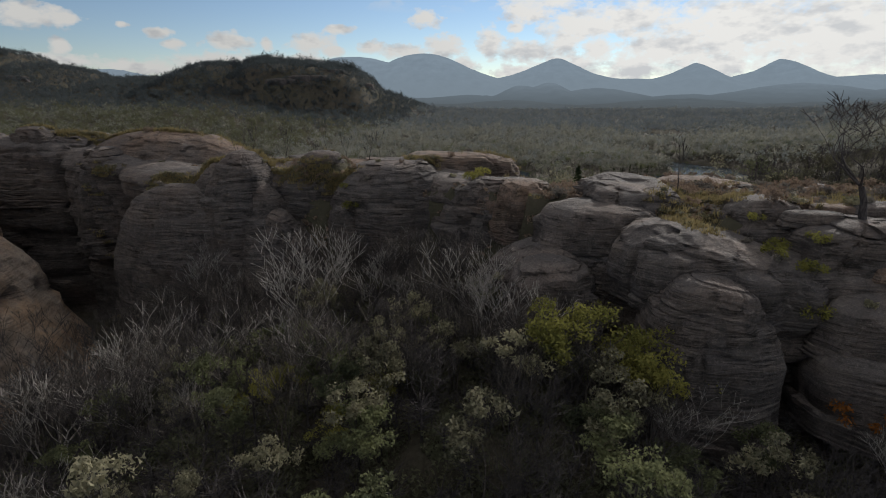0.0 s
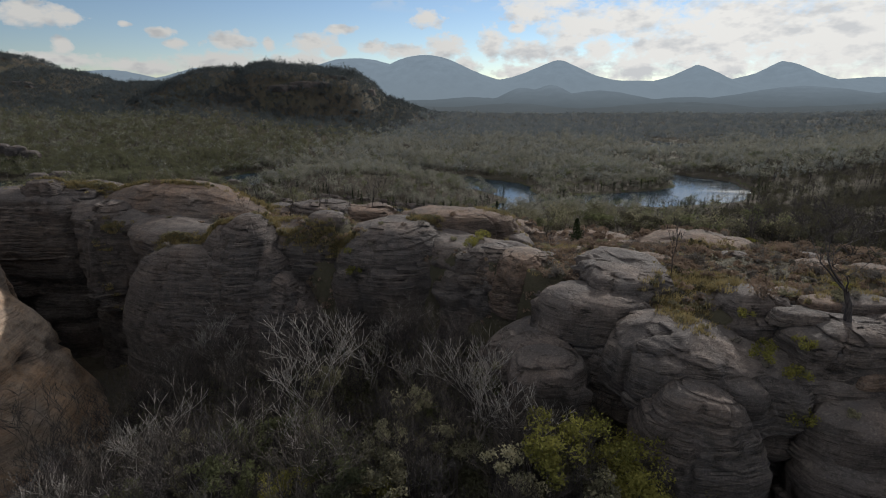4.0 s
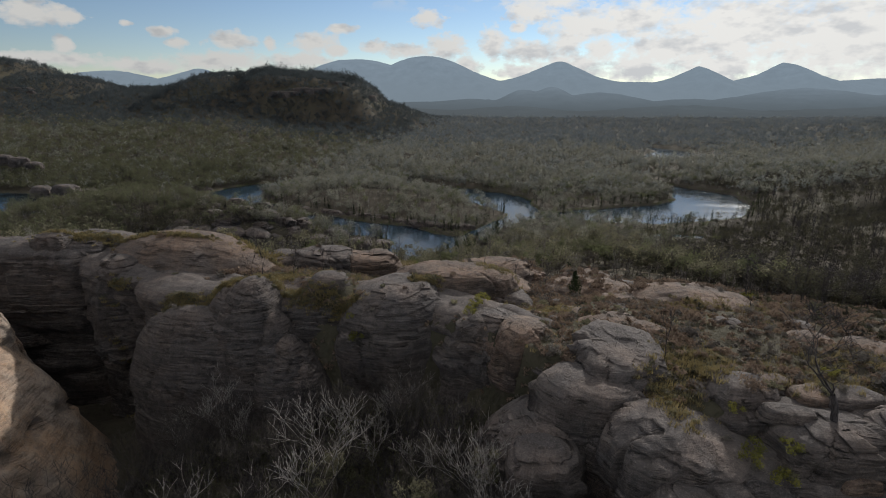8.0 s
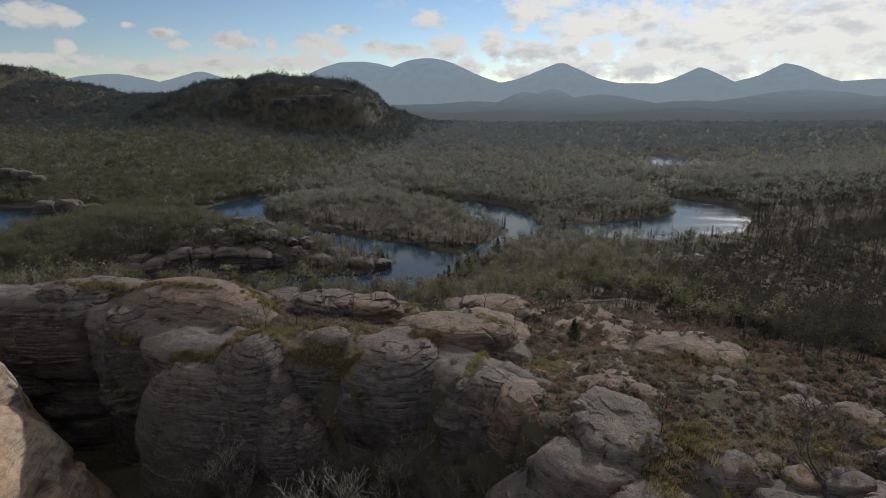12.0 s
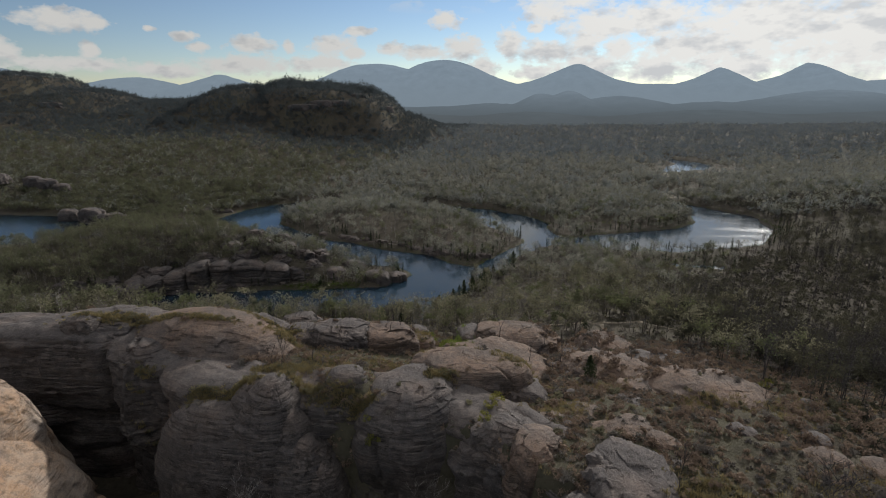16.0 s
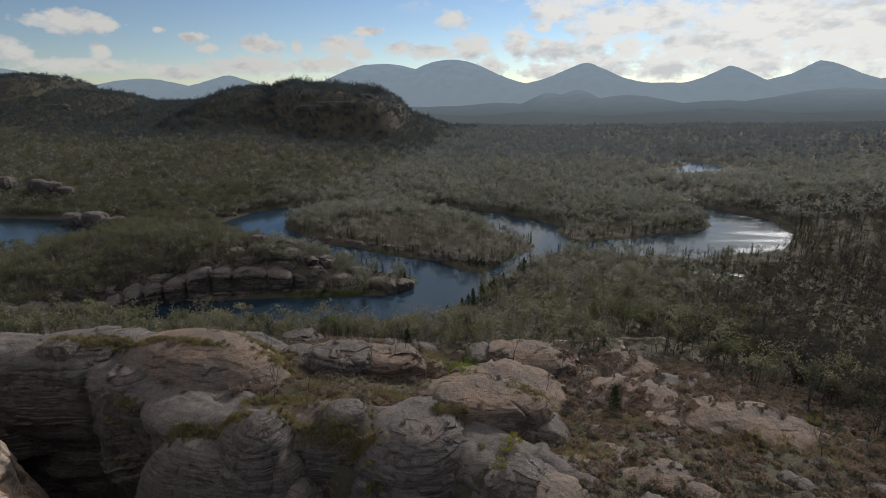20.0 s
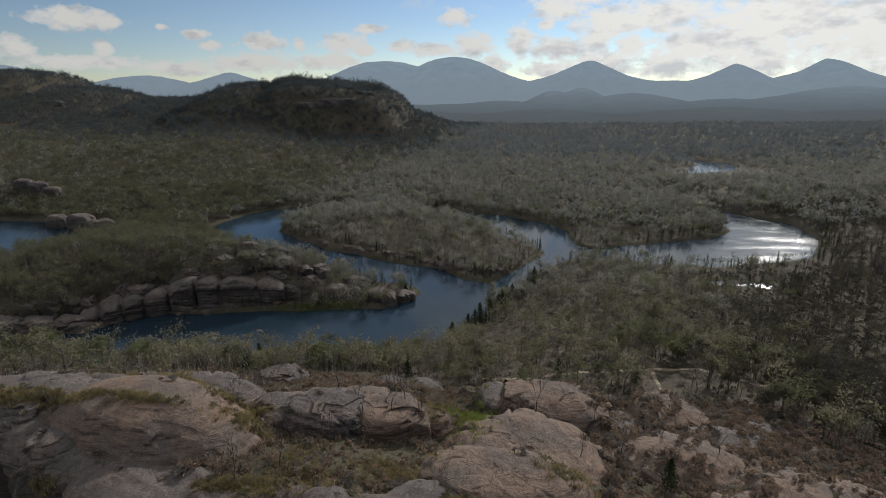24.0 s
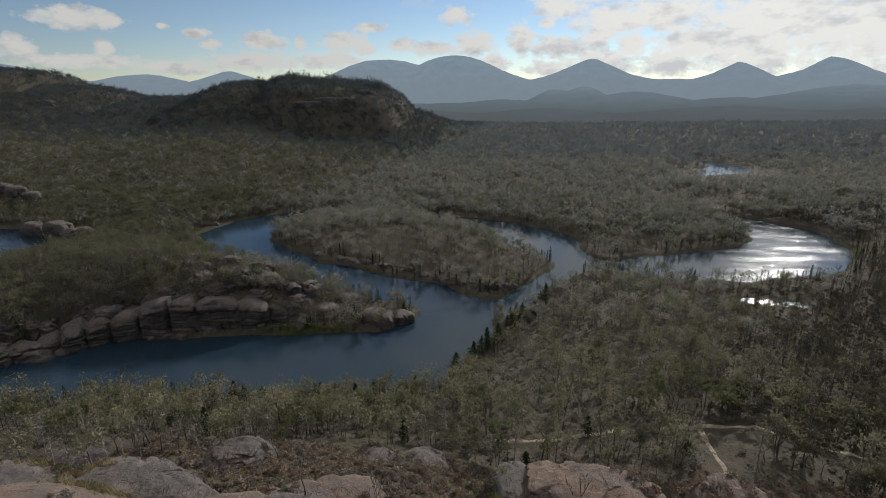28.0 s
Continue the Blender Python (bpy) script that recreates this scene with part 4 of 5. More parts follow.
# thin beds stepping down the eastern rim
for n in range(34):
    x, y = dice_r.uniform(39, 70), dice_r.uniform(41, 60)
    top = float(np.interp(y, [41, 46, 50, 56, 60], [44.5, 48.5, 51.8, 53.2, 52.6])) + dice_r.uniform(-1.0, 0.8)
    rock("thin flat bed of grey sandstone on the rim", x, y, top, dice_r.uniform(1.6, 4.0), dice_r.uniform(1.2, 2.4), dice_r.uniform(0.6, 1.2), dice_r.uniform(-30, 30), 0.42, ROCK if n % 4 else ROCK_PINK, 0.25, 1.3, 720 + n,
         (dice_r.uniform(-0.06, 0.06), dice_r.uniform(-0.05, 0.05)), "rim ledges", "rock_ledge")
# low slabs of bare rock between the domes
for n in range(34):
    if n >= 26:
        x, y = dice_r.uniform(10, 44), dice_r.uniform(66, 104)
    elif n < 9:
        x, y = dice_r.uniform(-98, -12), dice_r.uniform(100, 140)
    else:
        x, y = dice_r.uniform(-6, 46), dice_r.uniform(102, 142)
    rock("low bare slab of weathered sandstone in thin soil", x, y, float(land(x, y, False)) + (dice_r.uniform(0.0, 0.35) if n >= 9 else dice_r.uniform(0.3, 0.8)), dice_r.uniform(6, 11), dice_r.uniform(4, 7), 2.4, dice_r.uniform(-30, 30), 0.8, ROCK_PINK if n % 2 else ROCK, 0.45, 1.2, 780 + n, group="low outcrops", name="low_outcrop")


# height of the bare rock over the ridge, on a half-metre grid
CELL, GX, GY = 0.5, -150.0, 30.0
rock_top = np.full((540, 260), -1e3)
for ob in list(bpy.data.objects):
    if ob.type == "MESH" and (ob.name.startswith("sandstone") or ob.name.startswith("low_outcrop") or ob.name.startswith("rock_ledge")):
        co = np.empty(len(ob.data.vertices) * 3, np.float32)
        ob.data.vertices.foreach_get("co", co)
        co = co.reshape(-1, 3) + np.array(ob.location)
        i, j = ((co[:, 0] - GX) / CELL).astype(int), ((co[:, 1] - GY) / CELL).astype(int)
        ok = (i >= 0) & (i < 540) & (j >= 0) & (j < 260)
        np.maximum.at(rock_top, (i[ok], j[ok]), co[ok, 2])


def surface(x, y):
    """Height of the ground or of the rock that covers it."""
    x, y = np.asarray(x, float), np.asarray(y, float)
    i, j = np.clip(((x - GX) / CELL).astype(int), 0, 539), np.clip(((y - GY) / CELL).astype(int), 0, 259)
    return np.maximum(land(x, y), rock_top[i, j])

# ---- plants ----
def tubes(p0, p1, r0, r1, sides=4):
    """Tapered sticks as arrays of vertices and triangles."""
    p0, p1 = np.asarray(p0, float), np.asarray(p1, float)
    r0, r1 = np.asarray(r0, float), np.asarray(r1, float)
    d = p1 - p0
    d /= np.linalg.norm(d, axis=1, keepdims=True) + 1e-9
    ref = np.where(np.abs(d[:, 2:3]) > 0.9, [[1.0, 0, 0]], [[0, 0, 1.0]])
    e1 = np.cross(d, ref)
    e1 /= np.linalg.norm(e1, axis=1, keepdims=True) + 1e-9
    e2 = np.cross(d, e1)
    a = np.arange(sides) * 2 * math.pi / sides
    ring = e1[:, None] * np.cos(a)[None, :, None] + e2[:, None] * np.sin(a)[None, :, None]
    V = np.concatenate([p0[:, None] + ring * r0[:, None, None], p1[:, None] + ring * r1[:, None, None]], 1)
    i = np.arange(sides)
    j = (i + 1) % sides
    F = np.concatenate([np.stack([i, j, sides + j], -1), np.stack([i, sides + j, sides + i], -1)])
    n = len(p0)
    return V.reshape(-1, 3), (F[None] + (np.arange(n) * 2 * sides)[:, None, None]).reshape(-1, 3)


def skeleton_of(r, height, fork, levels, spread, kids=(2, 3), trunk_r=0.16, lean=0.08, wiggle=0.25, lift=0.25, thin=0.02):
    """A branching frame: sticks (p0, p1, r0, r1) and the tips of the last limbs."""
    sticks, tips = [], []

    def grow(p, d, length, rad, level):
        parts = 3 if level < 2 else 2
        for i in range(parts):
            d = d + Vector((r.uniform(-1, 1), r.uniform(-1, 1), r.uniform(-0.4, 0.8))) * wiggle
            d.normalize()
            q = p + d * (length / parts)
            rad2 = rad * 0.82
            sticks.append((tuple(p), tuple(q), max(rad, thin), max(rad2, thin * 0.8)))
            p, rad = q, rad2
        if level >= levels:
            tips.append(tuple(p))
            return
        for _ in range(r.randint(*kids)):
            side = Vector((r.uniform(-1, 1), r.uniform(-1, 1), 0))
            side.normalize()
            e = d * (1 - spread * 0.45) + side * spread + Vector((0, 0, lift))
            e.normalize()
            grow(p.copy(), e, length * r.uniform(0.58, 0.85), rad * r.uniform(0.55, 0.75), level + 1)

    d = Vector((r.uniform(-lean, lean), r.uniform(-lean, lean), 1))
    d.normalize()
    grow(Vector((0, 0, -0.6)), d, height * fork + 0.6, trunk_r, 0)
    s = np.array([(*a, *b, c, e) for a, b, c, e in sticks])
    tip = np.array(tips)
    k = height / max(s[:, 5].max(), 0.1)
    s[:, :6] *= k
    return s, tip * k


def leaves(r, centres, radii, count, size, flat=0.7):
    """Many small leaf blades scattered in clumps."""
    centres, radii = np.asarray(centres, float), np.asarray(radii, float)
    n = len(centres) * count
    c = np.repeat(centres, count, 0)
    rad = np.repeat(radii, count)
    d = r.normal(size=(n, 3))
    d /= np.linalg.norm(d, axis=1, keepdims=True)
    d *= (r.random(n) ** 0.45)[:, None]
    d[:, 2] *= flat
    p = c + d * rad[:, None]
    a, b = r.normal(size=(n, 3)), r.normal(size=(n, 3))
    a /= np.linalg.norm(a, axis=1, keepdims=True)
    b -= a * (a * b).sum(1, keepdims=True)
    b /= np.linalg.norm(b, axis=1, keepdims=True)
    z = (size * r.uniform(0.6, 1.4, n))[:, None]
    V = np.stack([p - a * z, p + a * z * 0.2 + b * z * 0.95, p + a * z, ], 1).reshape(-1, 3)
    return V, np.arange(n * 3).reshape(-1, 3)


def joined(*pieces):
    V, F, n = [], [], 0
    for v, f in pieces:
        V.append(v)
        F.append(f + n)
        n += len(v)
    return np.concatenate(V), np.concatenate(F)


def sticks_mesh(s, sides=4):
    return tubes(s[:, :3], s[:, 3:6], s[:, 6], s[:, 7], sides)


def part(name, data, parent, label=""):
    ob = new(name, data)
    ob.parent = parent
    return tagged(ob, label)


def plant(name, label, category, group, pieces):
    """A plant out of (part name, mesh) pieces on an Empty at its foot, parked out of the way until it is copied."""
    base = new(name)
    base.empty_display_size = 0.3
    tagged(base, label, category, group)
    for part_name, me in pieces:
        part(part_name, me, base)
    return base


def put(kinds, spots, r, low=0.8, high=1.25, sink=0.15, height=land):
    """Set copies of plants at places (x, y); the first of each kind is used itself."""
    used = set()
    for x, y in spots:
        ob = kinds[r.randrange(len(kinds))]
        s = r.uniform(low, high)
        m = Matrix.Translation((x, y, float(height(x, y)) - sink)) @ Matrix.Rotation(r.uniform(0, 6.28), 4, "Z")
        if ob.name not in used:
            used.add(ob.name)
            target = ob
            target.matrix_basis = m
        else:
            target = copy_thing(ob, m)
        target.scale = (s, s, s * r.uniform(0.9, 1.15))


def make_dead(seed, height, bark_mat, label, levels=4, fork=0.28, spread=0.62, trunk_r=0.14, stems=1, thin=0.022):
    r = random.Random(seed)
    if stems > 1:
        # several stems fanning out of one foot
        s = np.concatenate([skeleton_of(r, height * r.uniform(0.7, 1.0), fork, levels, spread, (2, 3), trunk_r, 0.36, 0.20, 0.28, 0.024)[0] for _ in range(stems)])
    else:
        s = skeleton_of(r, height, fork, levels, spread, (2, 3), trunk_r, 0.12, 0.22, thin=thin)[0]
    trunk = s[:, 6] > trunk_r * 0.5
    return plant("dead_tree", label, "tree", "bare burnt trees",
                 [("trunk", mesh_from("trunk", *sticks_mesh(s[trunk], 6), bark_mat)), ("bare_crown", mesh_from("bare_crown", *sticks_mesh(s[~trunk], 3), bark_mat))])


def make_gum(seed, height, leaf_mat, label, levels=2, count=60, clump=1.05, leaf=0.24, fork=0.4, group="gum trees", bark_mat=None, name="gum_tree"):
    r, q = random.Random(seed), np.random.default_rng(seed)
    s, tips = skeleton_of(r, height * 0.9, fork, levels, 0.7, (2, 4), 0.15, 0.12, 0.2)
    crown = leaves(q, tips, q.uniform(0.7, 1.25, len(tips)) * clump, count, leaf)
    return plant(name, label, "tree", group, [("trunk", mesh_from("trunk", *sticks_mesh(s, 5), bark_mat or BARK_CHAR)), ("crown", mesh_from("crown", *crown, leaf_mat, False))])


def make_pine(seed, height, label):
    r, q = random.Random(seed), np.random.default_rng(seed)
    t = np.linspace(0.12, 0.99, 26)
    width = height * 0.26 * (1 - t) ** 0.75 * (0.8 + 0.4 * q.random(26)) + 0.12
    ring = np.stack([width * 0.35 * q.normal(size=26), width * 0.35 * q.normal(size=26), t * height], -1)
    crown = leaves(q, ring, width, 30, 0.22, 1.0)
    s = np.array([[0, 0, -0.5, 0, 0, height * 0.9, 0.14, 0.03]])
    return plant("cypress_pine", label, "tree", "cypress pines", [("trunk", mesh_from("trunk", *sticks_mesh(s, 6), BARK_CHAR)), ("crown", mesh_from("crown", *crown, LEAF_PINE, False))])


def make_shrub(seed, size, mat, label, name="shrub", leaf=0.13, count=34, group="heath shrubs"):
    r, q = random.Random(seed), np.random.default_rng(seed)
    n = 9
    c = np.stack([q.normal(size=n) * size * 0.45, q.normal(size=n) * size * 0.45, size * q.uniform(0.25, 0.8, n)], -1)
    crown = leaves(q, c, np.full(n, size * 0.45), count, leaf, 0.8)
    st = np.concatenate([np.zeros((n, 2)), np.full((n, 1), -0.2), c, np.full((n, 1), 0.03), np.full((n, 1), 0.012)], 1)
    return plant(name, label, "shrub", group, [("stem", mesh_from("stem", *sticks_mesh(st, 3), BARK_CHAR)), ("foliage", mesh_from("foliage", *crown, mat, False))])


def scatter(name, label, category, spots, kinds, leaf_mat, bark_mat, r, low=0.75, high=1.3, height=land):
    """Uncountable plants as one mesh: kinds are (verts, faces, slot of each face)."""
    spots = np.asarray(spots, float)
    z = height(spots[:, 0], spots[:, 1]) - 0.1
    V, F, S, n = [], [], [], 0
    pick = r.integers(0, len(kinds), len(spots))
    for k, (v, f, sl) in enumerate(kinds):
        at = np.nonzero(pick == k)[0]
        m = len(at)
        if not m:
            continue
        ang, sc = r.uniform(0, 6.28, m), r.uniform(low, high, m)
        c, s = np.cos(ang)[:, None] * sc[:, None], np.sin(ang)[:, None] * sc[:, None]
        W = np.stack([v[None, :, 0] * c - v[None, :, 1] * s + spots[at, 0:1], v[None, :, 0] * s + v[None, :, 1] * c + spots[at, 1:2],
                      v[None, :, 2] * (sc * r.uniform(0.85, 1.2, m))[:, None] + z[at][:, None]], -1)
        V.append(W.reshape(-1, 3))
        F.append((f[None] + (np.arange(m) * len(v))[:, None, None] + n).reshape(-1, 3))
        S.append(np.tile(sl, m))
        n += m * len(v)
    ob = new(name, mesh_from(name, np.concatenate(V), np.concatenate(F), leaf_mat, False, bark_mat, np.concatenate(S)))
    return tagged(ob, label, category, kind="stuff")


def small_tree(seed, height, width, count, leaf, sides=3, limbs=3, base=0.35, clumps=5, trunk_r=0.13):
    """A light tree for woods: a trunk with a few limbs and ragged clumps."""
    q = np.random.default_rng(seed)
    c = np.stack([q.normal(size=clumps) * width * 0.45, q.normal(size=clumps) * width * 0.45, height * q.uniform(base + 0.12, 0.92, clumps)], -1)
    lv, lf = leaves(q, c, width * q.uniform(0.35, 0.6, clumps), count, leaf, 0.85)
    lean = q.normal(size=2) * 0.05 * height
    mid = np.array([lean[0] * 0.4, lean[1] * 0.4, height * 0.5])
    st = [[0, 0, -0.5, *mid, trunk_r, trunk_r * 0.7], [*mid, lean[0], lean[1], height * 0.88, trunk_r * 0.7, 0.03]]
    for k in range(limbs):
        st.append([*(mid * q.uniform(0.7, 1.2)), *c[k % clumps], trunk_r * 0.5, 0.02])
    bv, bf = sticks_mesh(np.array(st), sides)
    V, F = joined((lv, lf), (bv, bf))
    return V, F, np.concatenate([np.zeros(len(lf), int), np.ones(len(bf), int)])


def bare_tree(seed, height, width, twigs=26):
    """A grey leafless tree for woods."""
    q = np.random.default_rng(seed)
    lean = q.normal(size=2) * 0.05 * height
    st = [[0, 0, -0.5, lean[0] * 0.5, lean[1] * 0.5, height * 0.5, 0.13, 0.09], [lean[0] * 0.5, lean[1] * 0.5, height * 0.5, lean[0], lean[1], height, 0.09, 0.02]]
    for k in range(twigs):
        t = q.uniform(0.3, 0.95)
        a, ln = q.uniform(0, 6.28), width * q.uniform(0.3, 0.8) * (1.15 - 0.5 * t)
        p = np.array([lean[0] * t, lean[1] * t, height * t])
        st.append([*p, *(p + [math.cos(a) * ln, math.sin(a) * ln, ln * q.uniform(0.15, 0.9)]), 0.045, 0.012])
    V, F = sticks_mesh(np.array(st), 3)
    return V, F, np.zeros(len(F), int)


def spots_in(r, n, x0, x1, y0, y1, ok):
    p = np.stack([r.uniform(x0, x1, n), r.uniform(y0, y1, n)], -1)
    return p[ok(p[:, 0], p[:, 1])]


veg = np.random.default_rng(21)
dice = random.Random(21)


def dry_land(x, y, gap=2.0):
    return water_gap(x, y) > gap


def on_rock(x, y):
    """Within a rock of the ridge."""
    hit = np.zeros(np.shape(x), bool)
    for rx, ry, rt, ra, rb, *_ in RIDGE_ROCKS:
        hit |= np.hypot((x - rx) / ra, (y - ry) / rb) < 0.95
    return hit


def off_tan(x, y):
    """Clear of the tan cliff beside the gully."""
    c, s = math.cos(radians(75)), math.sin(radians(75))
    u, v = (x + 100) * c + (y - 64) * s, -(x + 100) * s + (y - 64) * c
    return np.hypot(u / 37, v / 42) > 1.15


def clearing(x, y):
    """The sandy bank beyond the pool."""
    return np.hypot((x - 226) / 30, (y - 536) / 20) < 1


TRACK = [(0, 166), (18, 167), (29, 170), (45, 174), (53, 176), (63, 173), (72, 166), (90, 160), (112, 152)]
SIDE_TRACK = [(51, 174), (49, 168), (47, 160), (46, 151)]


def on_track(x, y):
    """On the sandy tracks or just south of them."""
    hit = np.zeros(np.shape(x), bool)
    for line in (TRACK, SIDE_TRACK):
        for (x0, y0), (x1, y1) in zip(line, line[1:]):
            q = np.clip(((x - x0) * (x1 - x0) + (y + 2.5 - y0) * (y1 - y0)) / ((x1 - x0) ** 2 + (y1 - y0) ** 2), 0, 1)
            hit |= np.hypot(x - x0 - q * (x1 - x0), y + 2.5 - y0 - q * (y1 - y0)) < 4.2
    return hit


def in_view(x, y):
    return np.abs(x) < 0.98 * (y - 40) + 60


# the slope nearest the ridge: trees one by one
gums = [make_gum(300 + i, h, m, lb) for i, (h, m, lb) in enumerate([
    (8.5, LEAF_OLIVE, "slender olive-leaved gum tree with a charred trunk"), (7.0, LEAF_GREEN, "bushy dark green gum tree on the slope"),
    (9.5, LEAF_OLIVE, "tall open-crowned olive gum tree with burnt bark"), (6.5, LEAF_OLIVE, "small olive gum tree regrowing after fire"),
    (7.5, LEAF_GREEN, "green gum tree with clumped leaves")])]
deads = [make_dead(330 + i, h, m, lb) for i, (h, m, lb) in enumerate([
    (8.5, BARK_GREY, "leafless silver-grey burnt tree with fine branches"), (7.5, BARK_GREY, "bare grey tree with upswept twigs"),
    (9.5, BARK_CHAR, "bare blackened tree with thin branches"), (7.0, BARK_GREY, "spreading leafless grey tree"), (8.0, BARK_CHAR, "bare charred sapling on the slope")])]
pines = [make_pine(350 + i, h, "dark narrow cypress pine on the slope") for i, h in enumerate([6.5, 5.0, 7.5])]


def slope_ok(x, y):
    return dry_land(x, y, 3) & ~on_rock(x, y) & ~on_track(x, y) & ((y > 150 - 10 * (x < -20)) | ((x > 62) & (y > 100)))


near = spots_in(veg, 900, -105, 135, 128, 196, slope_ok)[:300]
dusky = [make_gum(306 + i, h, LEAF_BURNT, "dark scorched gum tree east of the ridge") for i, h in enumerate([8.0, 6.5])]
open_side = near[near[:, 0] < 54 + 8 * veg.normal(size=len(near))]
put(gums, open_side[:130], dice, 0.6, 1.35)
put(deads, open_side[130:], dice, 0.6, 1.2)
put(dusky, near[near[:, 0] > 58], dice, 0.7, 1.2)

# woods too many to count
olive_kinds = [small_tree(400 + i, h, w, 26, 0.30, 3, 4, 0.42, 8, 0.14) for i, (h, w) in enumerate([(8.5, 3.6), (10.5, 3.8), (7.5, 3.2), (6.0, 2.8), (9.5, 3.4)])]
far_kinds = [small_tree(420 + i, h, w, 11, 0.66, 3, 1, 0.25, 6, 0.16) for i, (h, w) in enumerate([(8, 4.0), (9, 4.4), (7, 3.8), (10, 4.0)])]
bare_kinds = [bare_tree(440 + i, h, w, 34) for i, (h, w) in enumerate([(8.5, 2.8), (10, 3.2), (7.5, 2.6), (6.5, 2.4)])]
far_bare = [bare_tree(450 + i, h, 2.6, 7) for i, h in enumerate([8, 9, 7])]
spire_kinds = []
for i in range(3):
    q = np.random.default_rng(460 + i)
    hgt = 6.0 + i
    t = np.linspace(0.1, 0.97, 12)
    lv, lf = leaves(q, np.stack([0 * t, 0 * t, t * hgt], -1), hgt * 0.15 * (1 - t) ** 0.7 + 0.12, 10, 0.32, 1.0)
    bv, bf = sticks_mesh(np.array([[0, 0, -0.5, 0, 0, hgt * 0.8, 0.12, 0.03]]), 3)
    V, F = joined((lv, lf), (bv, bf))
    spire_kinds.append((V, F, np.concatenate([np.zeros(len(lf), int), np.ones(len(bf), int)])))


def wood_ok(x, y):
    away = (y > 196) | (np.abs(x - 15) > 120) | (veg.random(np.shape(x)) < 0.9)
    screen = ((water_gap(x, y + 11) < 0) & (y > 300) | (water_gap(x, y + 22) < 0) & (x < -240)) & (veg.random(np.shape(x)) < 0.75)
    bare_crest = (np.abs(x + 130) < 48) & (y < 272 + 0.25 * (x + 130)) & (y > 240)
    return dry_land(x, y, 1.0) & ~screen & ~bare_crest & in_view(x, y) & ~clearing(x, y) & ~on_rock(x, y) & away & ~on_track(x, y) & ((y > 152) | (x > 66) | (x < -66)) & (y > rim_y(x) + 16)


mid = spots_in(veg, 26000, -400, 460, 96, 540, wood_ok)
thick = veg.random(len(mid)) < 0.76 + 0.45 * value_noise(mid[:, 0] / 28, mid[:, 1] / 28, 0, 81)
mid = mid[thick]
# the eastern slope burnt hardest: charred trunks and dry scrub there
burnt = (mid[:, 0] + 60 * (veg.random(len(mid)) - 0.5) + 18 * value_noise(mid[:, 0] / 30, mid[:, 1] / 30, 0, 83) > 74 + 0.42 * np.clip(mid[:, 1] - 150, 0, 400)) & (mid[:, 1] < 480)
east, mid = mid[burnt], mid[~burnt]
# western trees get darker leaves and bark: shade put into their colour
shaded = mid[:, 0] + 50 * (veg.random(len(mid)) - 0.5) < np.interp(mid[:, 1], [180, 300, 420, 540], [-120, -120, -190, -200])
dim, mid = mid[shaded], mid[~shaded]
scatter("woodland", "olive gum woodland west of the river, darkened for shade", "trees", dim[:len(dim) * 3 // 5], olive_kinds, LEAF_DARK, BARK_CHAR, veg)
scatter("woodland", "bare charred trees west of the river, darkened for shade", "trees", dim[len(dim) * 3 // 5:], bare_kinds, BARK_CHAR, BARK_CHAR, veg, 0.7, 1.1)
third = len(mid) // 20
# farther trees take the greyed leaves, tinted as if seen through haze
leafy = mid[:third * 7]
beyond = leafy[:, 1] + 60 * (veg.random(len(leafy)) - 0.5) > 262
scatter("woodland", "olive gum woodland on the slopes below the ridge", "trees", leafy[~beyond], olive_kinds, LEAF_OLIVE, BARK_CHAR, veg)
scatter("woodland", "gum woodland on the river flats, leaves greyed for haze", "trees", leafy[beyond], olive_kinds, LEAF_HAZE_GUM, BARK_CHAR, veg)
scatter("woodland", "dark green gum woodland on the slopes and river flats", "trees", mid[third * 7:third * 10], olive_kinds, LEAF_GREEN, BARK_CHAR, veg, 0.7, 1.1)
scatter("woodland", "bare grey burnt woodland on the slopes", "trees", mid[third * 10:third * 17], bare_kinds, BARK_GREY, BARK_GREY, veg, 0.7, 1.1)
scatter("woodland", "brown leafless scrub between the trees", "trees", mid[third * 17:], olive_kinds, LEAF_DRY, BARK_CHAR, veg, 0.5, 0.8)
half = len(east) // 2
scatter("woodland", "charred leafless woodland on the eastern slope", "trees", east[:half], bare_kinds, BARK_BLACK, BARK_BLACK, veg, 0.8, 1.3)
scatter("woodland", "dark brown regrowth on the burnt eastern slope", "trees", east[half:], olive_kinds, LEAF_BURNT, BARK_CHAR, veg, 0.6, 1.0)
head = spots_in(veg, 2400, -270, -62, 240, 345, lambda x, y: dry_land(x, y, 3) & (y > 268 + 0.30 * (x + 150)))[:900]
scatter("woodland", "olive gum trees on the rocky headland", "trees", head[:380], olive_kinds, LEAF_OLIVE, BARK_CHAR, veg, 0.6, 1.0)
scatter("woodland", "bare grey trees on the rocky headland", "trees", head[380:], bare_kinds, BARK_GREY, BARK_GREY, veg, 0.6, 1.0)
more = spots_in(veg, 2600, 72, 190, 92, 180, lambda x, y: ~on_rock(x, y) & (x > 70 + 0.25 * (y - 90)))
scatter("woodland", "dense charred woodland east of the ridge", "trees", more[:1100], bare_kinds, BARK_BLACK, BARK_BLACK, veg, 0.8, 1.3)
scatter("woodland", "dark olive regrowth east of the ridge", "trees", more[1100:2000], olive_kinds, LEAF_BURNT, BARK_CHAR, veg, 0.6, 1.0)
crest = spots_in(veg, 260, -420, -180, 1040, 1120, lambda x, y: x > -999)
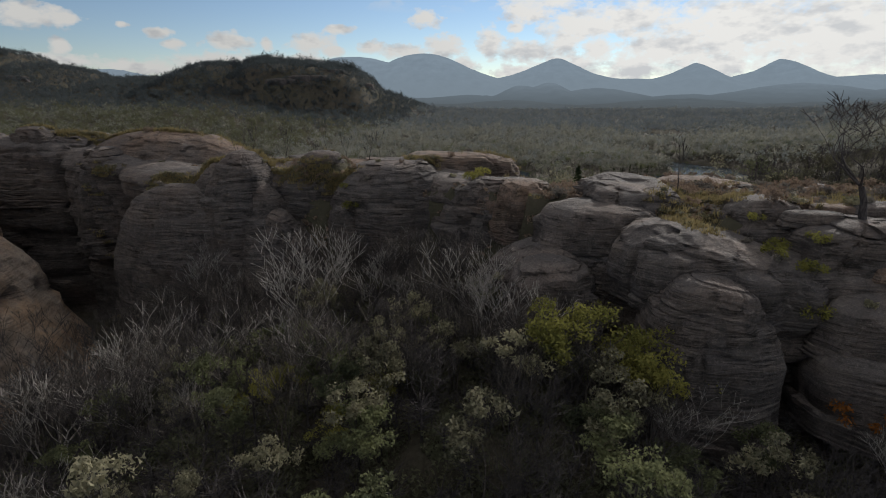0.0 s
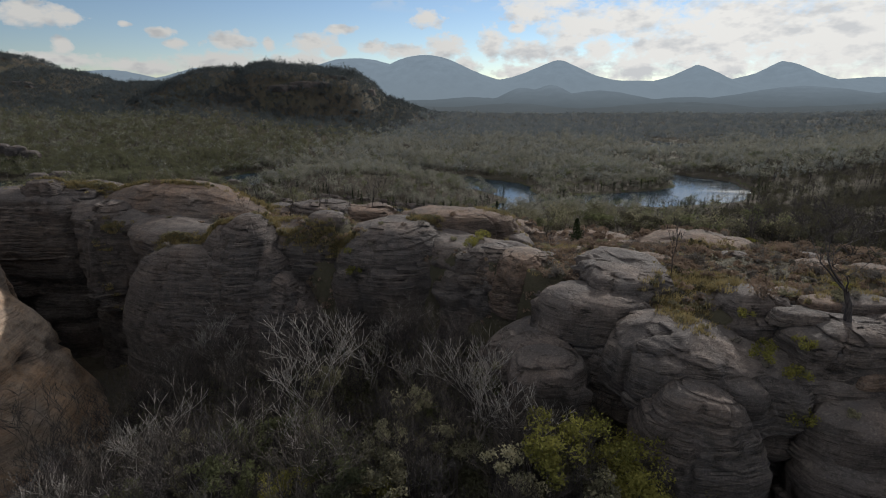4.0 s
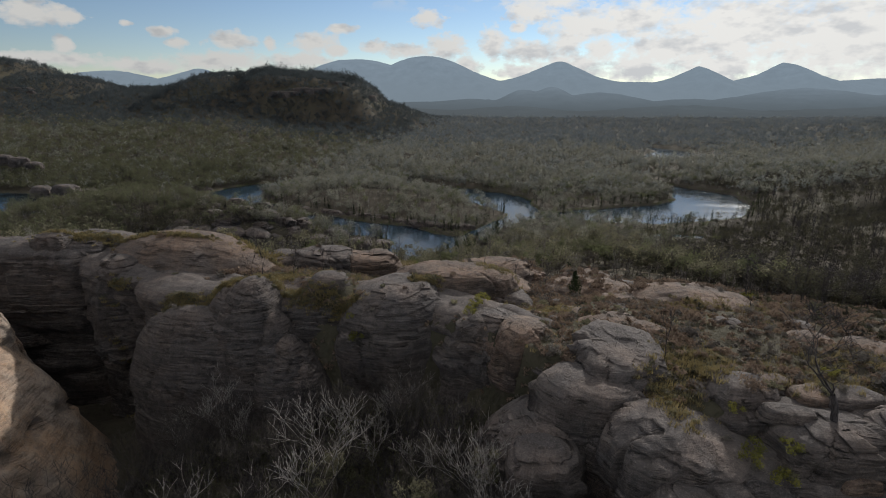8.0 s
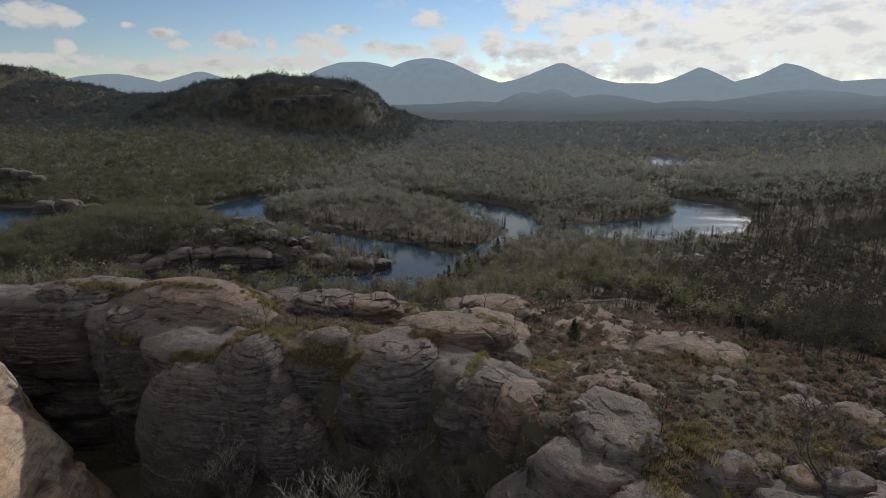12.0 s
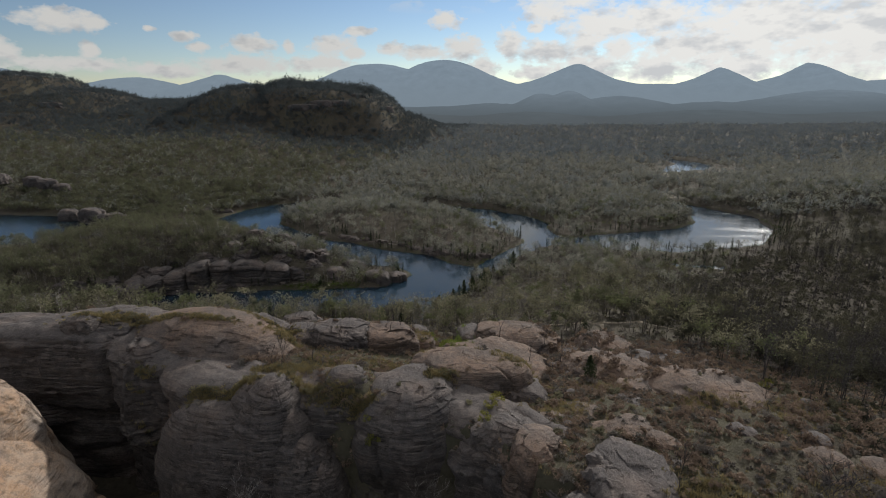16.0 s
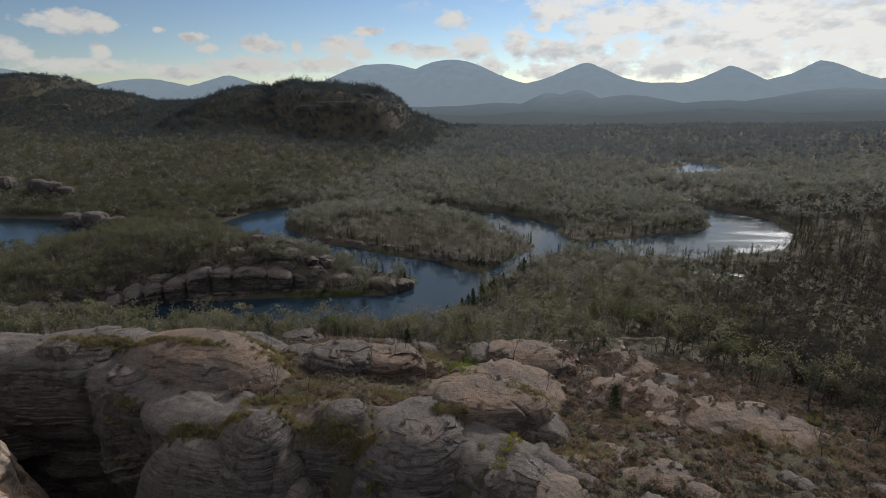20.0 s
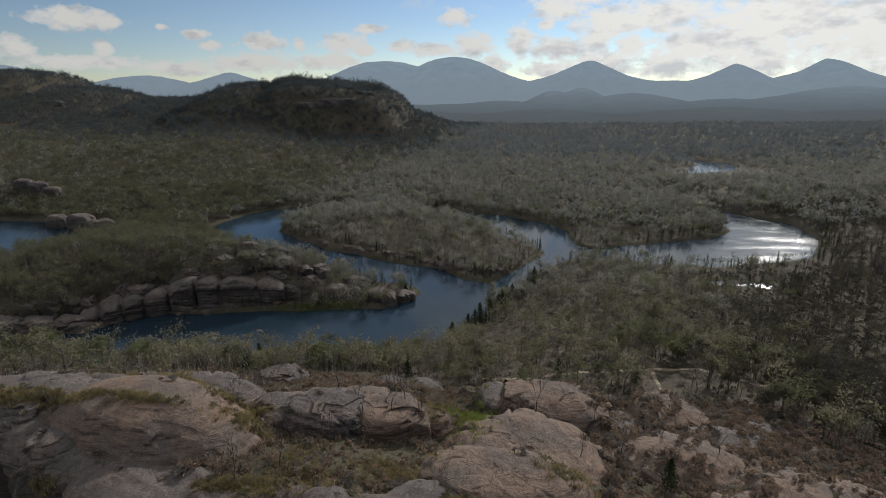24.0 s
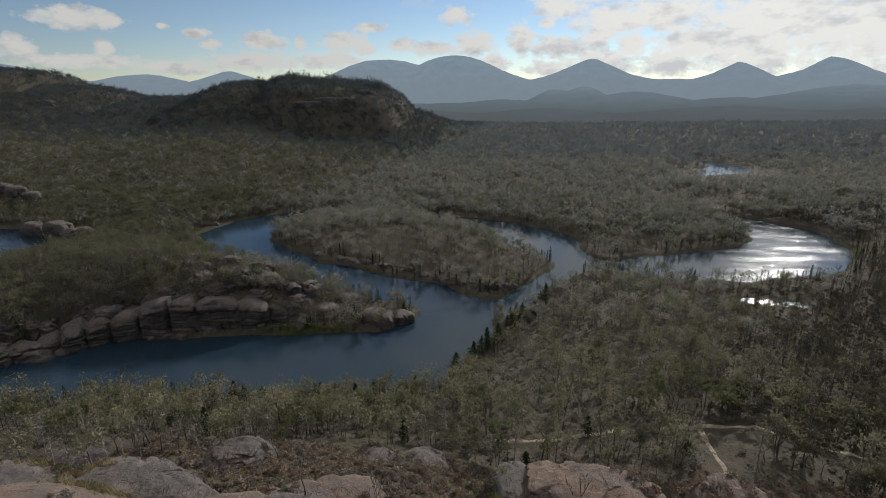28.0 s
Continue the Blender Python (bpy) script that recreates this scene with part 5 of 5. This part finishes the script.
scatter("far_woodland", "tall gums along the skyline of the hill", "trees", crest, far_kinds, LEAF_HAZE_HILL, BARK_CHAR, veg, 1.4, 2.2)
shore = spots_in(veg, 16000, -260, 260, 200, 420, lambda x, y: dry_land(x, y, 1.5) & (water_gap(x, y) < 9))[:420]
scatter("pine_grove", "dark cypress pines along the water's edge", "trees", shore[60:], spire_kinds, LEAF_PINE, BARK_CHAR, veg, 0.6, 1.1)

far = spots_in(veg, 90000, -1500, 1500, 420, 1500, lambda x, y: dry_land(x, y, 3) & in_view(x, y) & ~clearing(x, y) & ~((np.abs(x - 300) < 62) & (np.abs(y - 690) < 62) & (veg.random(np.shape(x)) < 0.92)) & (veg.random(np.shape(x)) < 1.0 - (y - 420) / 1500 + 0.25 * (x < -60) * (y > 880)))
cut = len(far)
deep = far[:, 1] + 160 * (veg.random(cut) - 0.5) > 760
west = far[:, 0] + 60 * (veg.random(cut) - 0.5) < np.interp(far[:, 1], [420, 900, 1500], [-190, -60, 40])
# leaf colours carry painted haze with distance, and painted shade in the west
for where, mats, words in ((~deep & ~west, (LEAF_HAZE_GUM, LEAF_HAZE_GREY), "valley"), (~deep & west, (LEAF_DARK, LEAF_HAZE_GUM), "western valley"),
                           (deep & ~west, (LEAF_HAZE_BLUE, LEAF_HAZE_GREY), "far valley"), (deep & west, (LEAF_HAZE_HILL, LEAF_HAZE_HILL), "western hills")):
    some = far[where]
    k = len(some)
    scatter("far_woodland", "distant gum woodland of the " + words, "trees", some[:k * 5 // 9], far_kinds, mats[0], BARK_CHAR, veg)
    scatter("far_woodland", "distant haze-tinted woodland of the " + words, "trees", some[k * 5 // 9:k * 8 // 9], far_kinds, mats[1], BARK_CHAR, veg)
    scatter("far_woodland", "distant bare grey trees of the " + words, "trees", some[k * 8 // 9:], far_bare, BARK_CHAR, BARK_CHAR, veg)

# the gully under the cliff: bare grey trees below the wall, leafy ones nearer
gully = [make_dead(500 + i, h, BARK_PALE if i < 1 else BARK_CHAR if i < 3 else BARK_BLACK, "leafless silver-grey tree in the gully below the cliff" if i < 3 else "bare charred many-stemmed tree in the gully", 4, 0.32, 0.66, 0.12, 3) for i, h in enumerate([12.0, 10.0, 13.0, 11.0, 9.5])]
gully += [make_dead(510, 10.0, BARK_CHAR, "bare charred tree in the gully below the cliff", 4, 0.36, 0.5, 0.14, 3)]
below = spots_in(veg, 900, -58, 18, 40, 77, lambda x, y: (y < rim_y(x) - 4) & off_tan(x, y))[:190]
put(gully, below, dice, 0.7, 1.25)
green = [make_gum(520 + i, h, m, lb, 3, 60, 0.85, 0.17, 0.35, "gully trees") for i, (h, m, lb) in enumerate([
    (9.5, LEAF_OLIVE, "dull olive leafy tree on the gully floor"), (8.5, LEAF_GREEN, "dull green leafy tree on the gully floor")])]
put(green, spots_in(veg, 400, -36, 34, 20, 56, lambda x, y: off_tan(x, y) & (y < rim_y(x) - 8))[:58], dice, 0.6, 1.05)
put(gully[3:], spots_in(veg, 200, -40, 40, 18, 48, lambda x, y: off_tan(x, y) & (y < rim_y(x) - 8))[:34], dice, 0.7, 1.1)
yellow = [make_gum(530 + i, h, LEAF_YELLOW, "yellow-green gum with rounded leaf clumps below the rocks", 3, 90, 1.25, 0.17, 0.4, "gully trees") for i, h in enumerate([11.5, 10.0])]
put(yellow, [(13.5, 46), (17, 45), (15.5, 40), (11, 42), (19, 39), (12, 38), (21, 43)], dice, 0.8, 1.05)
put(yellow, [(-15, 40), (-10, 37), (-20, 38), (-6, 42)], dice, 0.45, 0.62)
put(gully[:3], [(37, 33), (30, 31), (44, 36), (5, 40), (-20, 34), (-40, 42), (20, 34), (-38, 36), (-33, 31), (-44, 46), (-29, 27)], dice, 0.7, 0.95)
put([make_gum(540, 8.0, LEAF_RUST, "gum with rust-red new leaves in the cleft", 2, 50, 0.7, 0.16, 0.4, "gully trees")], [(38, 38), (46, 34), (41, 33)], dice, 1.1, 1.4)

# ---- heath, grass and single things on the ridge ----
def ridge_ok(x, y):
    return (y > rim_y(x) + 3) & (y < 150)


heath = [make_shrub(700 + i, s, m, lb) for i, (s, m, lb) in enumerate([
    (0.9, LEAF_HEATH, "low brown heath shrub on the ridge"), (1.2, LEAF_HEATH, "rounded brown-olive heath bush among rocks"), (0.7, LEAF_OLIVE, "small olive shrub on thin soil"),
    (1.0, LEAF_DRY, "dry twiggy grey-brown shrub on the ridge"), (1.1, LEAF_YELLOW, "yellow-green bush in a rock crevice")])]
spots = spots_in(veg, 4000, -60, 92, 56, 150, lambda x, y: ridge_ok(x, y) & ~on_rock(x, y))
put(heath[:4], spots[:150], dice, 0.7, 1.7, 0.05)
put(heath[4:], [(3.5, 83), (4.5, 80.5), (5.5, 84.5), (-15.5, 80), (-16.2, 82), (33, 47.5), (34.5, 49.0), (35.5, 46.0), (6.5, 87), (8, 90), (-4.5, 124), (-3, 127), (-6, 129), (62, 100), (66, 104)], dice, 0.7, 1.2, 0.05, surface)
cracks = spots_in(veg, 900, -90, 60, 82, 140, lambda x, y: on_rock(x, y) & (value_noise(x / 6, y / 3, 0, 93) > 0.35))[:64]
put(heath[:4], cracks, dice, 0.5, 1.0, 0.08, surface)
put(heath, spots_in(veg, 60, 30, 74, 41, 62, lambda x, y: x + y > 78)[:40], dice, 0.6, 1.5, 0.1, surface)
put([make_shrub(720, 0.8, LEAF_RUST, "rust-red bush on the rocky rim")], [(45, 54), (47.5, 55.5), (41, 53.5), (50, 47.5), (36.5, 45), (46.5, 49)], dice, 0.6, 1.0, 0.05)


def tuft(seed, h, blades, spread):
    q = np.random.default_rng(seed)
    a, o = q.uniform(0, 6.28, blades), q.normal(size=(blades, 2)) * spread
    tip = np.stack([o[:, 0] + np.cos(a) * h * 0.5, o[:, 1] + np.sin(a) * h * 0.5, h * q.uniform(0.6, 1.1, blades)], -1)
    side = np.stack([-np.sin(a), np.cos(a), 0 * a], -1) * 0.055
    foot = np.stack([o[:, 0], o[:, 1], 0 * a - 0.05], -1)
    V = np.stack([foot - side, foot + side, tip], 1).reshape(-1, 3)
    F = np.arange(blades * 3).reshape(-1, 3)
    return V, F, np.zeros(blades, int)


def brush(seed, size, n):
    q = np.random.default_rng(seed)
    c = np.stack([q.normal(size=5) * size * 0.4, q.normal(size=5) * size * 0.4, size * q.uniform(0.2, 0.7, 5)], -1)
    V, F = leaves(q, c, np.full(5, size * 0.42), n, 0.16, 0.8)
    return V, F, np.zeros(len(F), int)


tufts = [tuft(730 + i, h, 16, 0.22) for i, h in enumerate([0.55, 0.7, 0.45])]
brushes = [brush(740 + i, s, 13) for i, s in enumerate([0.7, 0.9, 0.55])]
# (x, y, half widths): grassy pockets in the rock
POCKETS = [(-82, 107.5, 7, 2.2), (-75, 109, 7, 1.8), (-68, 109, 7, 1.6), (-57, 108, 6, 1.2), (-65, 95, 3, 1.4), (-49, 88.8, 4, 1.2), (-41.6, 88.5, 4, 1.0), (-29, 88.5, 4, 1.4), (-22.5, 86.4, 5, 1.2), (-18, 85.5, 3, 1.2), (-32, 95, 4, 3), (-38, 95.5, 4, 1.5), (-14.8, 103, 5, 2), (-24, 97, 5, 4), (-30, 103, 3, 5), (-43, 115, 5, 2), (-54, 119, 7, 1.6), (-4, 92, 3, 1.2), (-8, 126, 5, 8), (28, 57, 3, 6), (33, 62, 4, 4),
           (36, 66, 5, 5), (46, 92, 6, 3), (60, 88, 8, 5), (70, 92, 6, 5), (30, 100, 6, 4), (-40, 109, 5, 3), (-70, 131, 10, 3), (18, 88, 6, 6), (48, 60, 8, 5), (58, 64, 8, 6), (-15, 104, 8, 4), (12, 100, 6, 4)]
lawn = np.concatenate([np.stack([x + a * veg.normal(size=150) * 0.5, y + b * veg.normal(size=150) * 0.5], -1) for x, y, a, b in POCKETS])
scatter("grass", "yellow-green tussock grass in pockets of soil on the ridge", "grass", lawn, tufts, GRASS, GRASS, veg, 0.7, 1.4, surface)
glade = np.stack([-3.5 + 2.4 * veg.normal(size=420), 129 + 6 * veg.normal(size=420)], -1)
scatter("grass", "fresh green grass in the hollow between two domes", "grass", glade, tufts, GRASS_NEW, GRASS_NEW, veg, 0.8, 1.6, surface)
cover = lawn[veg.random(len(lawn)) < 0.22] + veg.normal(size=(1, 2)) * 0.1
scatter("heath", "low olive heath in the grassy pockets of the rock", "shrubs", cover, brushes, LEAF_OLIVE, LEAF_OLIVE, veg, 0.5, 1.0, surface)
wide = spots_in(veg, 30000, -70, 100, 56, 150, lambda x, y: ridge_ok(x, y) & (veg.random(np.shape(x)) < 0.55 + 0.5 * value_noise(x / 9, y / 9, 0, 97)))
scatter("heath", "low brown and olive heath covering the ridge", "shrubs", wide[:5200], brushes, LEAF_HEATH, LEAF_HEATH, veg, 0.5, 1.25)
scatter("heath", "dry grey-brown twiggy heath on the ridge", "shrubs", wide[5200:8200], brushes, LEAF_DRY, LEAF_DRY, veg, 0.6, 1.4)
scatter("heath", "larger brown heath bushes among the rocks", "shrubs", wide[8200:9800], brushes, LEAF_HEATH, LEAF_HEATH, veg, 0.8, 1.8)
scatter("grass", "dry tussock grass between the heath shrubs", "grass", wide[9800:], tufts, GRASS, GRASS, veg, 0.5, 1.0)
floor_scrub = spots_in(veg, 7600, -70, 70, 5, 84, lambda x, y: (y < rim_y(x) - 2) & off_tan(x, y))
scatter("undergrowth", "dense dark scrub on the gully floor", "shrubs", floor_scrub[:3300], [brush(750 + i, s, 22) for i, s in enumerate([1.5, 1.9, 1.2])], LEAF_DARK, LEAF_DARK, veg, 0.7, 1.4)
scatter("undergrowth", "grey leafless scrub on the gully floor", "shrubs", floor_scrub[3300:5000], [bare_tree(760 + i, h, 2.6, 26) for i, h in enumerate([2.0, 2.6, 3.2])], BARK_BLACK, BARK_BLACK, veg, 0.7, 1.3)
bank = spots_in(veg, 60000, -330, 270, 196, 540, lambda x, y: dry_land(x, y, 0.2) & (water_gap(x, y) < 1.8))
scatter("sedge", "bright green sedge fringing the river banks", "grass", bank[:3600], [tuft(770 + i, 1.3, 12, 0.6) for i in range(3)], SEDGE, SEDGE, veg, 0.7, 1.3)
spit = np.concatenate([np.stack([veg.uniform(-100, -58, 500), veg.uniform(262, 276, 500)], -1), np.stack([veg.uniform(-45, -22, 300), veg.uniform(260, 276, 300)], -1)])
spit = spit[(water_gap(spit[:, 0], spit[:, 1]) > -1.5) & (water_gap(spit[:, 0], spit[:, 1]) < 5)]
scatter("sedge", "bright green sedge on the low spit of the headland", "grass", spit, [tuft(775 + i, 1.4, 16, 0.7) for i in range(3)], SEDGE, SEDGE, veg, 0.7, 1.3)
slope_scrub = spots_in(veg, 16000, -200, 260, 120, 330, lambda x, y: dry_land(x, y, 2) & ~on_rock(x, y) & ~on_track(x, y) & (y > rim_y(x) + 20) & in_view(x, y))
scorched = slope_scrub[:, 0] + 60 * (veg.random(len(slope_scrub)) - 0.5) + 18 * value_noise(slope_scrub[:, 0] / 30, slope_scrub[:, 1] / 30, 0, 83) > 72 + 0.45 * np.clip(slope_scrub[:, 1] - 150, 0, 400)
scatter("undergrowth", "olive green scrub under the woodland", "shrubs", slope_scrub[~scorched][:3400], brushes, LEAF_OLIVE, LEAF_OLIVE, veg, 0.7, 1.5)
scatter("undergrowth", "dry grey-brown scrub under the woodland", "shrubs", slope_scrub[~scorched][3400:6800], brushes, LEAF_DRY, LEAF_DRY, veg, 0.8, 1.8)
scatter("undergrowth", "dark scorched scrub on the eastern slope", "shrubs", slope_scrub[scorched][:5000], brushes, LEAF_BURNT, LEAF_BURNT, veg, 0.8, 1.6)

knoll = spots_in(veg, 1500, 20, 80, 102, 146, lambda x, y: veg.random(np.shape(x)) < 0.5 + 0.6 * value_noise(x / 7, y / 7, 0, 99))
scatter("heath", "brown scrub over the low knolls of rock", "shrubs", knoll[:520], brushes, LEAF_HEATH, LEAF_HEATH, veg, 0.9, 2.0, surface)
scatter("heath", "grey-brown scrub over the low knolls of rock", "shrubs", knoll[520:], brushes, LEAF_DRY, LEAF_DRY, veg, 0.8, 1.8, surface)
put(deads, spots_in(veg, 60, 24, 84, 112, 148, lambda x, y: x > -99)[:24], dice, 0.5, 0.95, 0.2, surface)

rank_scrub = spots_in(veg, 1100, 62, 132, 74, 140, lambda x, y: ~on_rock(x, y) & (x > 58 + 0.25 * (y - 74)))
scatter("undergrowth", "dense dark scrub below the eastern end of the ridge", "shrubs", rank_scrub[:900], brushes, LEAF_BURNT, LEAF_BURNT, veg, 0.8, 1.8)

# single trees
tree = make_dead(800, 13.5, BARK_BLACK, "tall burnt tree with bare spreading branches on the rim", 5, 0.34, 0.85, 0.46, thin=0.036)
tree.matrix_basis = Matrix.Translation((43.6, 50.4, 51.6))
pine = make_pine(801, 6.2, "lone dark cypress beside a sandstone dome")
pine.matrix_basis = Matrix.Translation((28.2, 106.0, float(land(28.2, 106.0)) - 0.2))
sapling = make_dead(802, 5.5, BARK_BLACK, "thin charred sapling standing on the ridge", 3, 0.5, 0.4, 0.09, thin=0.028)
put([sapling], [(56, 88), (-36, 96), (-27, 108), (-12, 118), (-17, 117), (-15, 120), (-22, 116), (16, 112), (24, 116), (-40, 141), (-46, 136), (30, 64), (20, 92), (-8, 131), (-38.5, 97), (-31, 100), (-44, 115), (-33, 111), (-28, 122), (-19, 125), (-26, 109), (10, 126), (22, 128), (52, 110), (66, 92), (72, 86)], dice, 0.8, 1.4, 0.15, surface)
put(pines, [tuple(p) for p in shore[:60] if -140 < p[0] < 130 and p[1] < 300], dice, 0.7, 1.15)
rank = [(x, float(np.interp(x, *SHORE_S)) - abs(dice.gauss(0, 6)) - 4) for x in [-118 + 2.6 * i + dice.uniform(-2, 2) for i in range(58)]]
put(pines, [p for p in rank if water_gap(p[0], p[1]) > 0.8], dice, 1.0, 1.55)
put(pines, [(6, 152), (40, 158), (22, 168), (-20, 160), (-62, 156)], dice, 0.7, 1.0)


# loose boulders on the heath
for n in range(60):
    x, y = veg.uniform(-22, 84), veg.uniform(58, 128)
    if on_rock(x, y) or y < rim_y(x) + 4:
        continue
    a = veg.uniform(0.5, 1.7) if n % 3 else veg.uniform(1.6, 3.4)
    rock("loose weathered sandstone boulder among heath", x, y, float(land(x, y)) + (0.45 * a if n % 3 else 0.5), a * 1.25, a, a * 0.9 if n % 3 else 1.2, veg.uniform(0, 180), 0.65, ROCK_PINK if n % 3 == 0 else ROCK, 0.16, 1.2, 820 + n, group="loose boulders", name="boulder")


# sandy track through the trees
def track(line, width):
    pts = np.array(line, float)
    run = np.concatenate([[0], np.cumsum(np.hypot(*np.diff(pts, axis=0).T))])
    s = np.linspace(0, run[-1], 160)
    k = np.ones(15) / 15
    x, y = (np.convolve(np.pad(np.interp(s, run, pts[:, i]), (7, 7), mode="edge"), k, "valid") for i in (0, 1))
    x, y = x + 1.2 * value_noise(s / 14, 0, 0, 901), y + 1.2 * value_noise(s / 14, 5, 0, 902)
    tx, ty = np.gradient(x), np.gradient(y)
    ln = np.hypot(tx, ty)
    w = np.linspace(-1, 1, 7)[None, :] * (width * (0.8 + 0.35 * value_noise(s / 5, 2, 0, 903)))[:, None]
    X, Y = x[:, None] - (ty / ln)[:, None] * w, y[:, None] + (tx / ln)[:, None] * w
    Z = land(X, Y) + 0.10 - 0.12 * (np.abs(np.linspace(-1, 1, 7)) > 0.9)[None, :]
    return np.stack([X, Y, Z], -1).reshape(-1, 3), grid_faces(160, 7)


tagged(new("track", mesh_from("track", *track(TRACK, 0.9), SAND)), "pale sandy track through the trees", "path", kind="structure")
tagged(new("track", mesh_from("track", *track(SIDE_TRACK, 0.8), SAND)), "short sandy side track", "path", kind="structure")
tagged(new("sandy_bank", mesh_from("sandy_bank", *track([(208, 520), (222, 532), (236, 534), (250, 526)], 5.0), SAND)), "bare sandy river bank at a clearing", "sand", kind="structure")
